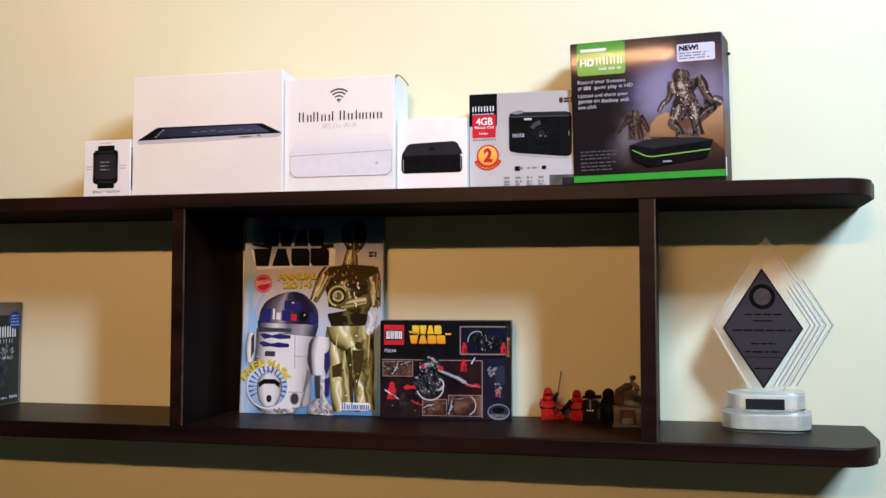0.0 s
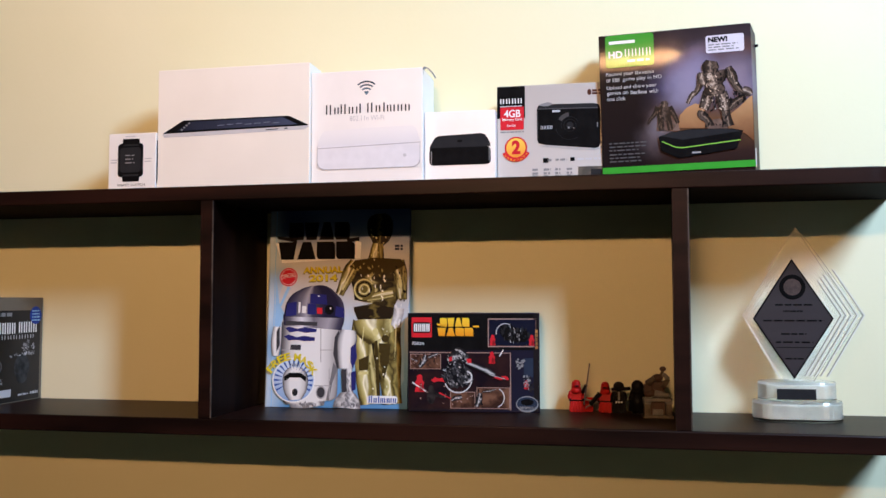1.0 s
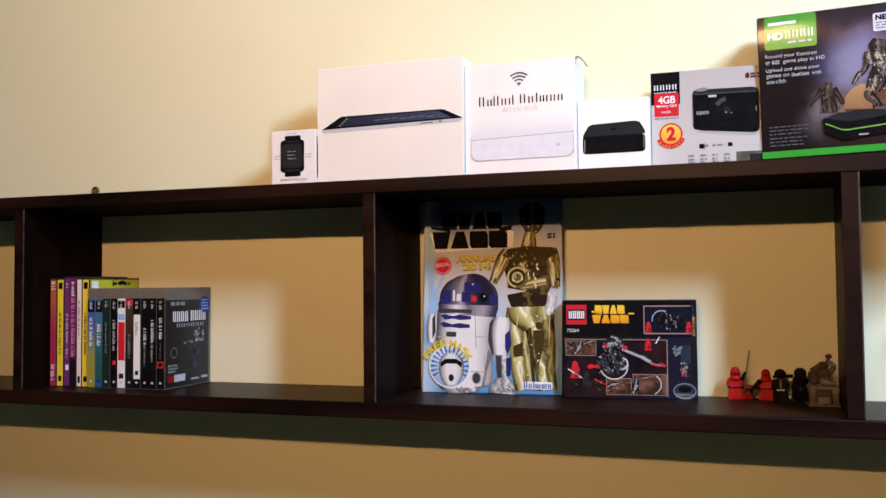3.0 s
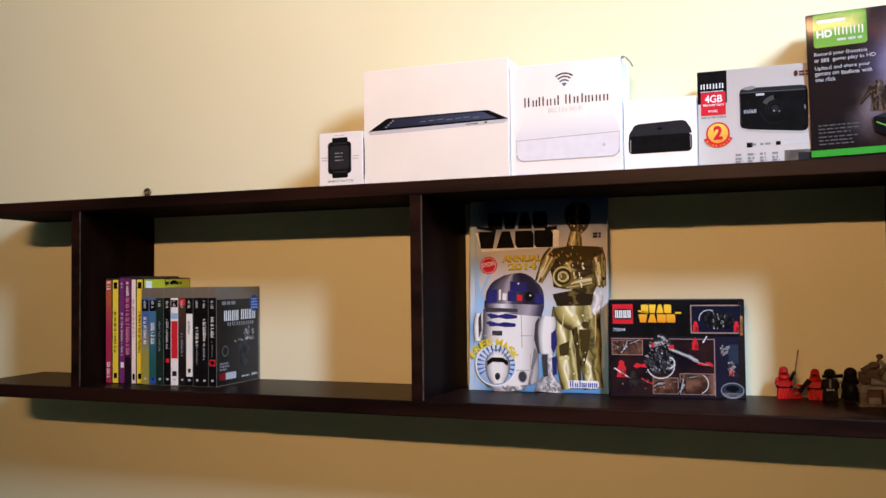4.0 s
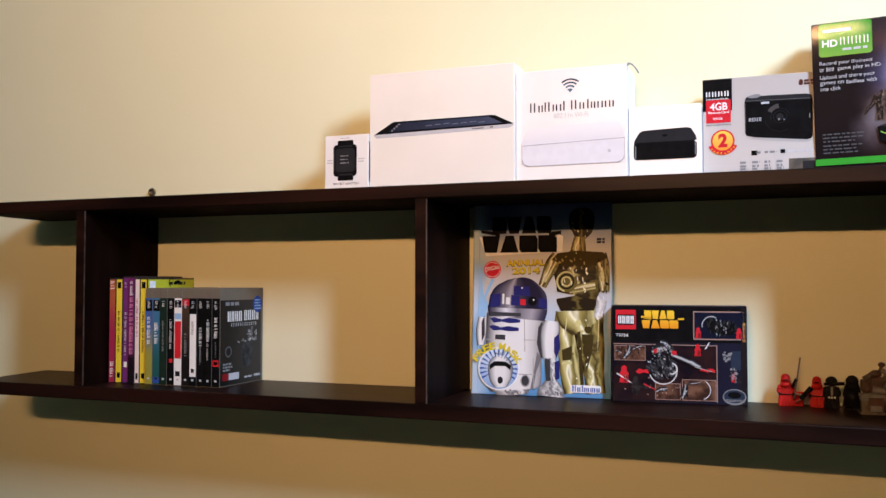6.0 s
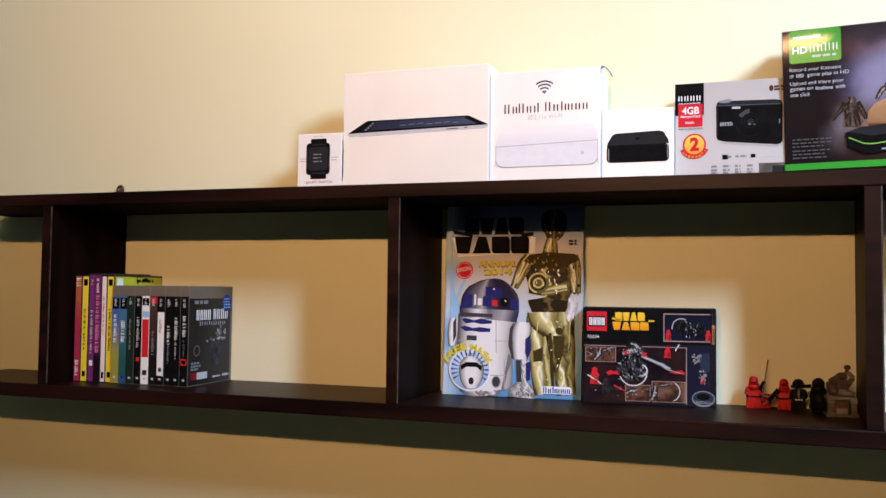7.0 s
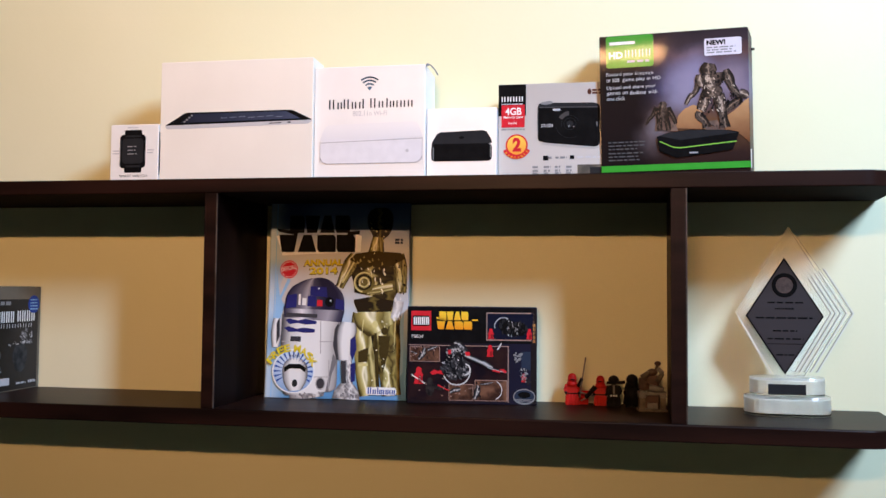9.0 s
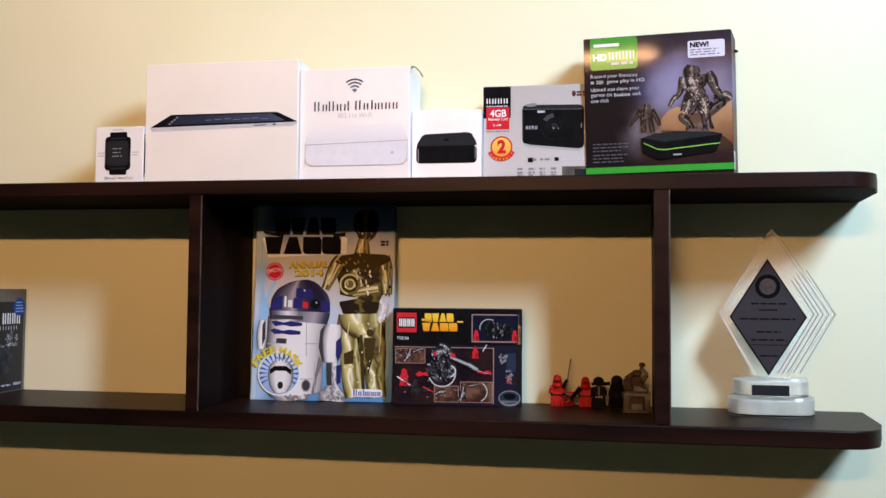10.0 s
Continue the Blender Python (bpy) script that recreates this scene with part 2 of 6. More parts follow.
class Face:
    """A flat side of a thing on which print lies: u to the right and v up, as shares of the side."""

    def __init__(self, parent, width, height, base=0.0, side="front", offset=(0.0, 0.0)):
        self.parent, self.width, self.height, self.base, self.side, self.offset = parent, width, height, base, side, offset

    def point(self, u, v, level):
        a, b, out = u * self.width, self.base + v * self.height, 0.0002 + 0.00022 * level
        if self.side == "front":
            return Vector((self.offset[0] + a, self.offset[1] - out, b))
        return Vector((self.offset[0] + out, self.offset[1] + a, b))

    def polys(self, name, shapes, mat, level=1, label="", joined=False):
        """Flat printed shapes: each a part of its own, unless they are joined into one mark."""
        if not joined and len(shapes) > 1:
            return [self.polys(name, [shape], mat, level + 0.15 * k, label) for k, shape in enumerate(shapes)]
        bm = bmesh.new()
        for shape in shapes:
            bm.faces.new([bm.verts.new(self.point(u, v, level)) for u, v in shape])
        bmesh.ops.remove_doubles(bm, verts=bm.verts, dist=1e-6)
        bm.normal_update()
        aim = Vector((0, -1, 0)) if self.side == "front" else Vector((1, 0, 0))
        bmesh.ops.reverse_faces(bm, faces=[f for f in bm.faces if f.normal.dot(aim) < 0])
        return part(name, bm, mat, self.parent, label)

    def rect(self, name, u0, u1, v0, v1, mat, level=1, label="", r=0.0):
        return self.polys(name, [self.rounded(u0, u1, v0, v1, r)], mat, level, label)

    def rounded(self, u0, u1, v0, v1, r=0.0):
        if not r:
            return [(u0, v0), (u1, v0), (u1, v1), (u0, v1)]
        a, b = r / self.width, r / self.height
        out = []
        for cx, cy, start in ((u1 - a, v0 + b, 270), (u1 - a, v1 - b, 0), (u0 + a, v1 - b, 90), (u0 + a, v0 + b, 180)):
            out += [(cx + a * math.cos(radians(start + k * 18)), cy + b * math.sin(radians(start + k * 18))) for k in range(6)]
        return out

    def oval(self, u, v, r, squash=1.0, lean=0.0, n=20, part_of=(0, 360)):
        """An ellipse of half width r in metres."""
        pts = []
        for k in range(n + (part_of[1] - part_of[0] < 360)):
            a = radians(part_of[0] + (part_of[1] - part_of[0]) * k / n)
            x, y = r * math.cos(a), r * squash * math.sin(a)
            c, s = math.cos(radians(lean)), math.sin(radians(lean))
            pts.append((u + (x * c - y * s) / self.width, v + (x * s + y * c) / self.height))
        return pts

    def ring(self, u, v, r0, r1, a0, a1, n=14):
        inner = [(u + r0 * math.cos(radians(a0 + (a1 - a0) * k / n)) / self.width, v + r0 * math.sin(radians(a0 + (a1 - a0) * k / n)) / self.height) for k in range(n + 1)]
        outer = [(u + r1 * math.cos(radians(a0 + (a1 - a0) * k / n)) / self.width, v + r1 * math.sin(radians(a0 + (a1 - a0) * k / n)) / self.height) for k in range(n + 1)]
        return [[inner[k], outer[k], outer[k + 1], inner[k + 1]] for k in range(n)]

    def bars(self, name, u0, u1, tops, height, mat, level=2, seed=1, word=0.09, label="", ragged=0.25):
        """Lines of writing too small to read."""
        rng, shapes = random.Random(seed), []
        for v in tops:
            u, stop = u0, u1 - (u1 - u0) * ragged * rng.random()
            while u < stop:
                w = min(word * rng.uniform(0.4, 1.3), stop - u)
                shapes.append([(u, v - height), (u + w, v - height), (u + w, v), (u, v)])
                u += w + word * 0.22
        return tagged(self.polys(name, shapes, mat, level, label, True), kind="stuff")

    def masses(self, name, u0, u1, v0, v1, pattern, mat, level=2, gap=0.07, label=""):
        """A heavy mark as solid masses: c cut corners, d wide above, u wide below, v slightly wide above."""
        step, h = (u1 - u0) / len(pattern), v1 - v0
        for k, c in enumerate(pattern):
            a, b = u0 + k * step, u0 + (k + 1 - gap) * step
            w = b - a
            if c == "c":
                shape = [(a, v0 + 0.2 * h), (a + 0.12 * w, v0), (b, v0), (b, v1 - 0.2 * h), (b - 0.12 * w, v1), (a, v1)]
            elif c == "d":
                shape = [(a + 0.3 * w, v0), (b - 0.3 * w, v0), (b - 0.3 * w, v1 - 0.3 * h), (b, v1 - 0.3 * h), (b, v1), (a, v1), (a, v1 - 0.3 * h), (a + 0.3 * w, v1 - 0.3 * h)]
            elif c == "u":
                shape = [(a, v0), (b, v0), (b - 0.28 * w, v1), (a + 0.28 * w, v1)]
            else:
                shape = [(a + 0.16 * w, v0), (b - 0.16 * w, v0), (b, v1), (a, v1)]
            self.polys(name, [shape], mat, level + 0.1 * k, label)

    def debris(self, name, u, v, ru, rv, n, size, mat, level=3, seed=1, lean=0.0, label=""):
        """Fine print of many small angular pieces inside an oval."""
        rng, shapes = random.Random(seed), []
        for k in range(n):
            a, r = rng.uniform(0, 2 * math.pi), math.sqrt(rng.random())
            cu, cv = u + ru * r * math.cos(a), v + rv * r * math.sin(a) + lean * ru * r * math.cos(a)
            w, h, t = size * rng.uniform(0.4, 1.4) / self.width, size * rng.uniform(0.3, 1.0) / self.height, rng.uniform(-0.6, 0.6)
            shapes.append([(cu - w, cv - h + t * h), (cu + w, cv - h - t * h), (cu + w * 0.7, cv + h), (cu - w * 0.8, cv + h * 0.8)])
        bm = bmesh.new()
        for k, shape in enumerate(shapes):
            bm.faces.new([bm.verts.new(self.point(x, y, level + 0.012 * k)) for x, y in shape])
        bm.normal_update()
        aim = Vector((0, -1, 0)) if self.side == "front" else Vector((1, 0, 0))
        bmesh.ops.reverse_faces(bm, faces=[f for f in bm.faces if f.normal.dot(aim) < 0])
        return tagged(part(name, bm, mat, self.parent, label), kind="stuff")

    def plates(self, name, outlines, n, size, mat, level=5, seed=1, lean=0.0):
        """Small angular patches of print kept inside the given outlines."""
        rng, shapes = random.Random(seed), []
        for outline in outlines:
            us, vs = [p[0] for p in outline], [p[1] for p in outline]
            for k in range(n):
                u, v = rng.uniform(min(us), max(us)), rng.uniform(min(vs), max(vs))
                inside = False
                for (ua, va), (ub, vb) in zip(outline, outline[1:] + outline[:1]):
                    if (va > v) != (vb > v) and u < (ub - ua) * (v - va) / (vb - va) + ua:
                        inside = not inside
                if not inside:
                    continue
                w, h, t = size * rng.uniform(0.2, 0.9), size * rng.uniform(0.6, 2.2), radians(lean + rng.uniform(-35, 35))
                quad = [(-w, -h * rng.uniform(0.5, 1)), (w, -h * rng.uniform(0.2, 1)), (w * 0.6, h), (-w * 0.9, h * 0.7)]
                shapes.append([(u + (x * math.cos(t) - y * math.sin(t)) / self.width, v + (x * math.sin(t) + y * math.cos(t)) / self.height) for x, y in quad])
        bm = bmesh.new()
        for k, shape in enumerate(shapes):
            bm.faces.new([bm.verts.new(self.point(x, y, level + 0.006 * k)) for x, y in shape])
        bm.normal_update()
        aim = Vector((0, -1, 0)) if self.side == "front" else Vector((1, 0, 0))
        bmesh.ops.reverse_faces(bm, faces=[f for f in bm.faces if f.normal.dot(aim) < 0])
        return tagged(part(name, bm, mat, self.parent), kind="stuff")

    def limb(self, name, path, mat, level=2, label="", steps=4):
        """A drawn round form along a path of (u, v, half width in metres); its map runs across it and along it, in metres."""
        bm, fine = bmesh.new(), []
        layer = bm.loops.layers.uv.new("across")
        ext = [path[0]] + list(path) + [path[-1]]
        for p, a, b, q in zip(ext, ext[1:], ext[2:], ext[3:]):
            for k in range(steps):
                t = k / steps
                fine.append(tuple(0.5 * (2 * y + (z - x) * t + (2 * x - 5 * y + 4 * z - w) * t * t + (3 * y - x - 3 * z + w) * t ** 3) for x, y, z, w in zip(p, a, b, q)))
        fine.append(path[-1])
        rows, far = [], 0.0
        for k, (u, v, half) in enumerate(fine):
            a, b = fine[max(0, k - 1)], fine[min(len(fine) - 1, k + 1)]
            way = Vector(((b[0] - a[0]) * self.width, (b[1] - a[1]) * self.height))
            far += way.length / 2
            way.normalize()
            rows.append([(bm.verts.new(self.point(u + way.y * half * (2 * x - 1) / self.width, v - way.x * half * (2 * x - 1) / self.height, level)), (x, far)) for x in (0, 0.5, 1)])
        for low, high in zip(rows, rows[1:]):
            for k in (0, 1):
                corners = (low[k], low[k + 1], high[k + 1], high[k])
                face = bm.faces.new([c[0] for c in corners])
                for loop, corner in zip(face.loops, corners):
                    loop[layer].uv = corner[1]
        bm.normal_update()
        aim = Vector((0, -1, 0)) if self.side == "front" else Vector((1, 0, 0))
        bmesh.ops.reverse_faces(bm, faces=[f for f in bm.faces if f.normal.dot(aim) < 0])
        return part(name, bm, mat, self.parent, label)

    def strokes(self, name, u0, u1, v0, v1, pattern, mat, level=2, stroke=0.0011, label=""):
        """A word mark as a row of plain upright strokes: pairs for O (tall) and o (low), single for l (tall) and i (low)."""
        width = {"O": 1.15, "o": 1.0, "l": 0.5, "i": 0.45}
        step, u, shapes, a = (u1 - u0) / sum(width[c] for c in pattern), u0, [], stroke / self.width
        for c in pattern:
            top, w = v0 + (v1 - v0) * (1.0 if c in "Ol" else 0.70), width[c] * step
            for x in ((u + 0.3 * w,) if c in "li" else (u + 0.10 * w, u + 0.56 * w)):
                shapes.append([(x, v0), (x + a, v0), (x + a, top), (x, top)])
            u += w
        return tagged(self.polys(name, shapes, mat, level, label, True), kind="stuff")

    def text(self, name, words, u, v, width, height, mat, level=2, turn=0.0, label="", bold=0.0):
        """Words in the built-in font, fitted to a width and a height in shares, starting at u, v."""
        curve = bpy.data.curves.new(name, "FONT")
        curve.body, curve.offset = words, bold
        ob = bpy.data.objects.new(name, curve)
        scene.collection.objects.link(ob)
        me = bpy.data.meshes.new_from_object(ob.evaluated_get(bpy.context.evaluated_depsgraph_get()))
        bpy.data.objects.remove(ob)
        bpy.data.curves.remove(curve)
        xs, ys = [p.co.x for p in me.vertices], [p.co.y for p in me.vertices]
        x0, y0, kx, ky = min(xs), min(ys), width / (max(xs) - min(xs)), height / (max(ys) - min(ys))
        c, s = math.cos(radians(turn)), math.sin(radians(turn))
        for p in me.vertices:
            a, b = (p.co.x - x0) * kx * self.width, (p.co.y - y0) * ky * self.height
            p.co = self.point(u + (a * c - b * s) / self.width, v + (a * s + b * c) / self.height, level)
        me.materials.clear()
        me.materials.append(mat)
        me.name = name
        out = new(name, me)
        out.parent = self.parent
        return tagged(out, label=label)


INK_BLACK = tint("black_print", (0.0050, 0.0046, 0.0050))
INK_DARK = tint("dark_grey_print", (0.020, 0.020, 0.022))
INK_TEXT = tint("charcoal_print", (0.085, 0.085, 0.09))
INK_GREY = tint("mid_grey_print", (0.22, 0.22, 0.23))
INK_ASH = tint("ash_grey_print", (0.36, 0.35, 0.38))
INK_PALE = tint("pale_grey_print", (0.50, 0.50, 0.53))
INK_WHITE = tint("white_print", (0.78, 0.78, 0.78))
INK_RED = tint("red_print", (0.55, 0.02, 0.03))
INK_DEEP_RED = tint("deep_red_print", (0.22, 0.012, 0.015))
INK_YELLOW = tint("yellow_print", (0.80, 0.55, 0.03))
INK_GREEN = tint("green_print", (0.04, 0.30, 0.03))
INK_LIME = tint("lime_print", (0.22, 0.46, 0.07))
INK_BLUE = tint("blue_print", (0.03, 0.08, 0.33))
INK_FAINT = tint("faint_grey_print", (0.060, 0.055, 0.055))
INK_ROSE = tint("dusty_rose_print", (0.34, 0.22, 0.19))
INK_SHADOW = tint("brown_black_print", (0.014, 0.011, 0.012))
INK_NAVY = tint("navy_print", (0.007, 0.008, 0.020))
INK_INDIGO = tint("indigo_print", (0.022, 0.022, 0.13))
INK_SKY = tint("sky_blue_print", (0.28, 0.48, 0.72))
INK_STEEL = tint("steel_blue_print", (0.024, 0.034, 0.060))
INK_BROWN = tint("brown_print", (0.11, 0.036, 0.020), second=(0.06, 0.022, 0.016), scale=90)
INK_PURPLE = tint("purple_print", (0.15, 0.030, 0.16))
INK_MAGENTA = tint("magenta_print", (0.35, 0.03, 0.17))
INK_LILAC = tint("lilac_grey_print", (0.72, 0.71, 0.74))
INK_SAND = tint("sand_print", (0.50, 0.24, 0.08), second=(0.30, 0.13, 0.05), scale=35)
INK_ARMOUR_DARK = tint("dark_bronze_print", (0.010, 0.009, 0.010), second=(0.034, 0.028, 0.027), scale=160, detail=4)

# printed tones, dark to light
BRONZE = ((0.009, 0.007, 0.007), (0.032, 0.023, 0.020), (0.095, 0.068, 0.056), (0.23, 0.17, 0.135), (0.50, 0.40, 0.33))
GILT = ((0.012, 0.008, 0.005), (0.050, 0.034, 0.010), (0.15, 0.115, 0.030), (0.34, 0.275, 0.085), (0.62, 0.55, 0.24), (0.92, 0.88, 0.66))
WHITES = ((0.045, 0.042, 0.048), (0.17, 0.16, 0.17), (0.36, 0.345, 0.35), (0.58, 0.56, 0.555), (0.76, 0.745, 0.74))
DUSKS = ((0.012, 0.011, 0.035), (0.055, 0.050, 0.085), (0.15, 0.135, 0.17), (0.36, 0.33, 0.37), (0.70, 0.68, 0.72))
STEELS = ((0.007, 0.007, 0.009), (0.030, 0.030, 0.034), (0.10, 0.10, 0.11), (0.28, 0.28, 0.29), (0.60, 0.60, 0.61))
BRONZE_TONES = [tint("bronze_tone_print", c, 0.5) for c in BRONZE]
GOLD_TONES = [tint("gold_tone_print", c, 0.34, coat=0.25, scale=180) for c in GILT]
WHITE_TONES = [tint("white_tone_print", c, 0.34, coat=0.25, scale=30) for c in WHITES]
STEEL_TONES = [tint("machine_tone_print", c, 0.45) for c in STEELS]


def toned(name, palette, tones, wander=0.1, across=1.5, along=60.0, rough=0.36, coat=0.2):
    """Print of a round form: tones of a palette across it, as (share, tone), that wander in streaks along it."""
    mat = material(name, palette[0], rough, coat=coat, spec=0.08)
    nodes, links = mat.node_tree.nodes, mat.node_tree.links
    place, stretch, tex = nodes.new("ShaderNodeUVMap"), nodes.new("ShaderNodeMapping"), nodes.new("ShaderNodeTexNoise")
    place.uv_map = "across"
    stretch.inputs["Scale"].default_value = (across, along, 1)
    tex.inputs["Scale"].default_value, tex.inputs["Detail"].default_value = 1.0, 1.2
    split, add, ramp = nodes.new("ShaderNodeSeparateXYZ"), nodes.new("ShaderNodeMath"), nodes.new("ShaderNodeValToRGB")
    shift = nodes.new("ShaderNodeMath")
    add.operation, add.inputs[1].default_value = "MULTIPLY_ADD", wander * 2
    shift.operation, shift.inputs[1].default_value = "SUBTRACT", wander
    while len(ramp.color_ramp.elements) < len(tones):
        ramp.color_ramp.elements.new(0.5)
    for stop, (share, k) in zip(ramp.color_ramp.elements, tones):
        stop.position, stop.color = share, (*palette[k], 1)
    links.new(place.outputs["UV"], stretch.inputs["Vector"])
    links.new(stretch.outputs["Vector"], tex.inputs["Vector"])
    links.new(place.outputs["UV"], split.inputs[0])
    links.new(split.outputs[0], shift.inputs[0])
    links.new(tex.outputs["Fac"], add.inputs[0])
    links.new(shift.outputs[0], add.inputs[2])
    links.new(add.outputs[0], ramp.inputs["Fac"])
    links.new(ramp.outputs["Color"], nodes["Principled BSDF"].inputs["Base Color"])
    return mat


# ---- boxes on the upper board ----
HIDDEN = 0.013        # height of a box that the board's front edge covers


def carton(name, x, y, width, depth, height, mat, label, turn=0.0, flare=0.0, category="box", dent=0.0015):
    """A folded card box: slightly bowed walls, a top flap with a slit, rounded folds."""
    ob = thing(name, (x, y, TOP), label, category, turn=turn)
    bm = bmesh.new()
    add_box(bm, 0, width, 0, depth, 0, height, 0, 0.0008, 2)
    for v in bm.verts:
        if v.co.x > width / 2 and v.co.y > depth / 2:
            v.co.x += flare
    part("carton", bm, mat, ob)
    part("top_flap", box(0.0015, width - 0.0015, 0.0012, depth - 0.004, height - 0.0002, height + 0.0005), mat, ob)
    return ob


def watch_box():
    w, h = 0.0800, 0.0965
    ob = carton("watch_box", -0.2200, 0.080, w, 0.055, h, WHITE_CARD, "small white card box with a black watch printed on it", dent=0)
    f = Face(ob, w, h - HIDDEN, HIDDEN)
    f.rect("printed_strap", 0.30, 0.66, 0.10, 0.90, INK_BLACK, 1, r=0.002)
    f.rect("printed_strap_link", 0.20, 0.74, 0.185, 0.815, INK_BLACK, 1.5, r=0.006)
    f.rect("printed_watch_face", 0.25, 0.69, 0.27, 0.74, INK_DARK, 2, "dark grey watch screen", r=0.005)
    f.polys("printed_bezel", [[(0.205, 0.30), (0.222, 0.28), (0.222, 0.74), (0.205, 0.72)], [(0.722, 0.32), (0.740, 0.34), (0.740, 0.52), (0.722, 0.54)]], INK_TEXT, 2.4)
    f.polys("printed_strap_gleam", [[(0.31, 0.765), (0.65, 0.765), (0.63, 0.80), (0.33, 0.80)], [(0.33, 0.20), (0.63, 0.20), (0.65, 0.235), (0.31, 0.235)]], INK_DARK, 2.2)
    f.bars("printed_dial", 0.36, 0.56, (0.60, 0.53, 0.46), 0.020, INK_GREY, 3, 3, 0.12)
    f.bars("printed_shade", 0.05, 0.22, (0.52, 0.47), 0.02, INK_PALE, 1, 5, 0.2)
    f.bars("printed_shade", 0.77, 0.95, (0.53, 0.48), 0.02, INK_PALE, 1, 6, 0.2)
    f.bars("maker_mark", 0.36, 0.58, (0.955,), 0.022, INK_PALE, 1, 2, 0.05, ragged=0)
    f.text("lettering", "SMART WATCH", 0.20, 0.015, 0.58, 0.045, INK_DARK, 1)
    s = Face(ob, 0.055, h - HIDDEN, HIDDEN, "right", (w, 0.0))
    part("side_band", box(w - 0.001, w + 0.0042, 0.003, 0.034, 0.022, 0.074, 0.0020, 3), INK_DARK, ob, "black strap bulging from the side")
    s.rect("printed_side", 0.04, 0.97, 0.06, 0.86, INK_BLACK, 1, "black printed side")


def tablet_box():
    w, h = 0.247, 0.1935
    card = material("warm_white_matt_card", (0.80, 0.765, 0.705), 0.5, second=(0.77, 0.735, 0.675), scale=9, bump=0.06, bump_scale=60)
    ob = carton("tablet_box", -0.139, 0.083, w, 0.052, h, card, "large white card box with a slim tablet printed across it")
    f = Face(ob, w, h - HIDDEN, HIDDEN)
    f.polys("printed_tablet_rim", [[(0.033, 0.442), (0.048, 0.418), (0.20, 0.419), (0.97, 0.440), (0.999, 0.463), (0.985, 0.475), (0.04, 0.455)]], INK_PALE, 1, "silver tablet edge")
    f.polys("printed_tablet", [[(0.035, 0.450), (0.165, 0.553), (0.18, 0.558), (0.855, 0.560), (0.87, 0.556), (0.995, 0.472)]], INK_BLACK, 2, "black tablet front")
    f.polys("printed_screen", [[(0.135, 0.470), (0.215, 0.545), (0.83, 0.549), (0.925, 0.484)]], fade("tablet_screen_print", (0.015, 0.016, 0.028), (0.055, 0.068, 0.12), "X", 0.02, 0.24, 0.3, scale=40), 3, "dark blue tablet screen")
    for k in range(4):
        f.polys("printed_icon", [f.oval(0.165 + 0.016 * k, 0.478 + 0.018 * k, 0.0020, 0.7, n=8)], INK_GREY, 4)
    f.polys("printed_screen_streak", [[(0.40 + 0.06 * k, 0.500 + 0.004 * (k % 3)), (0.445 + 0.06 * k, 0.501 + 0.004 * (k % 3)), (0.450 + 0.06 * k, 0.508 + 0.004 * (k % 3)), (0.41 + 0.06 * k, 0.507 + 0.004 * (k % 3))] for k in range(7)], tint("dim_blue_grey_print", (0.14, 0.16, 0.22)), 4)
    f.polys("printed_screen_edge", [[(0.040, 0.450), (0.166, 0.549), (0.170, 0.554), (0.040, 0.4535)], [(0.868, 0.555), (0.992, 0.4735), (0.994, 0.477), (0.870, 0.559)]], INK_TEXT, 3.4)
    f.polys("printed_edge_keys", [[(0.72, 0.446), (0.80, 0.449), (0.80, 0.456), (0.72, 0.453)], [(0.84, 0.450), (0.86, 0.451), (0.86, 0.461), (0.84, 0.460)]], INK_DARK, 2)


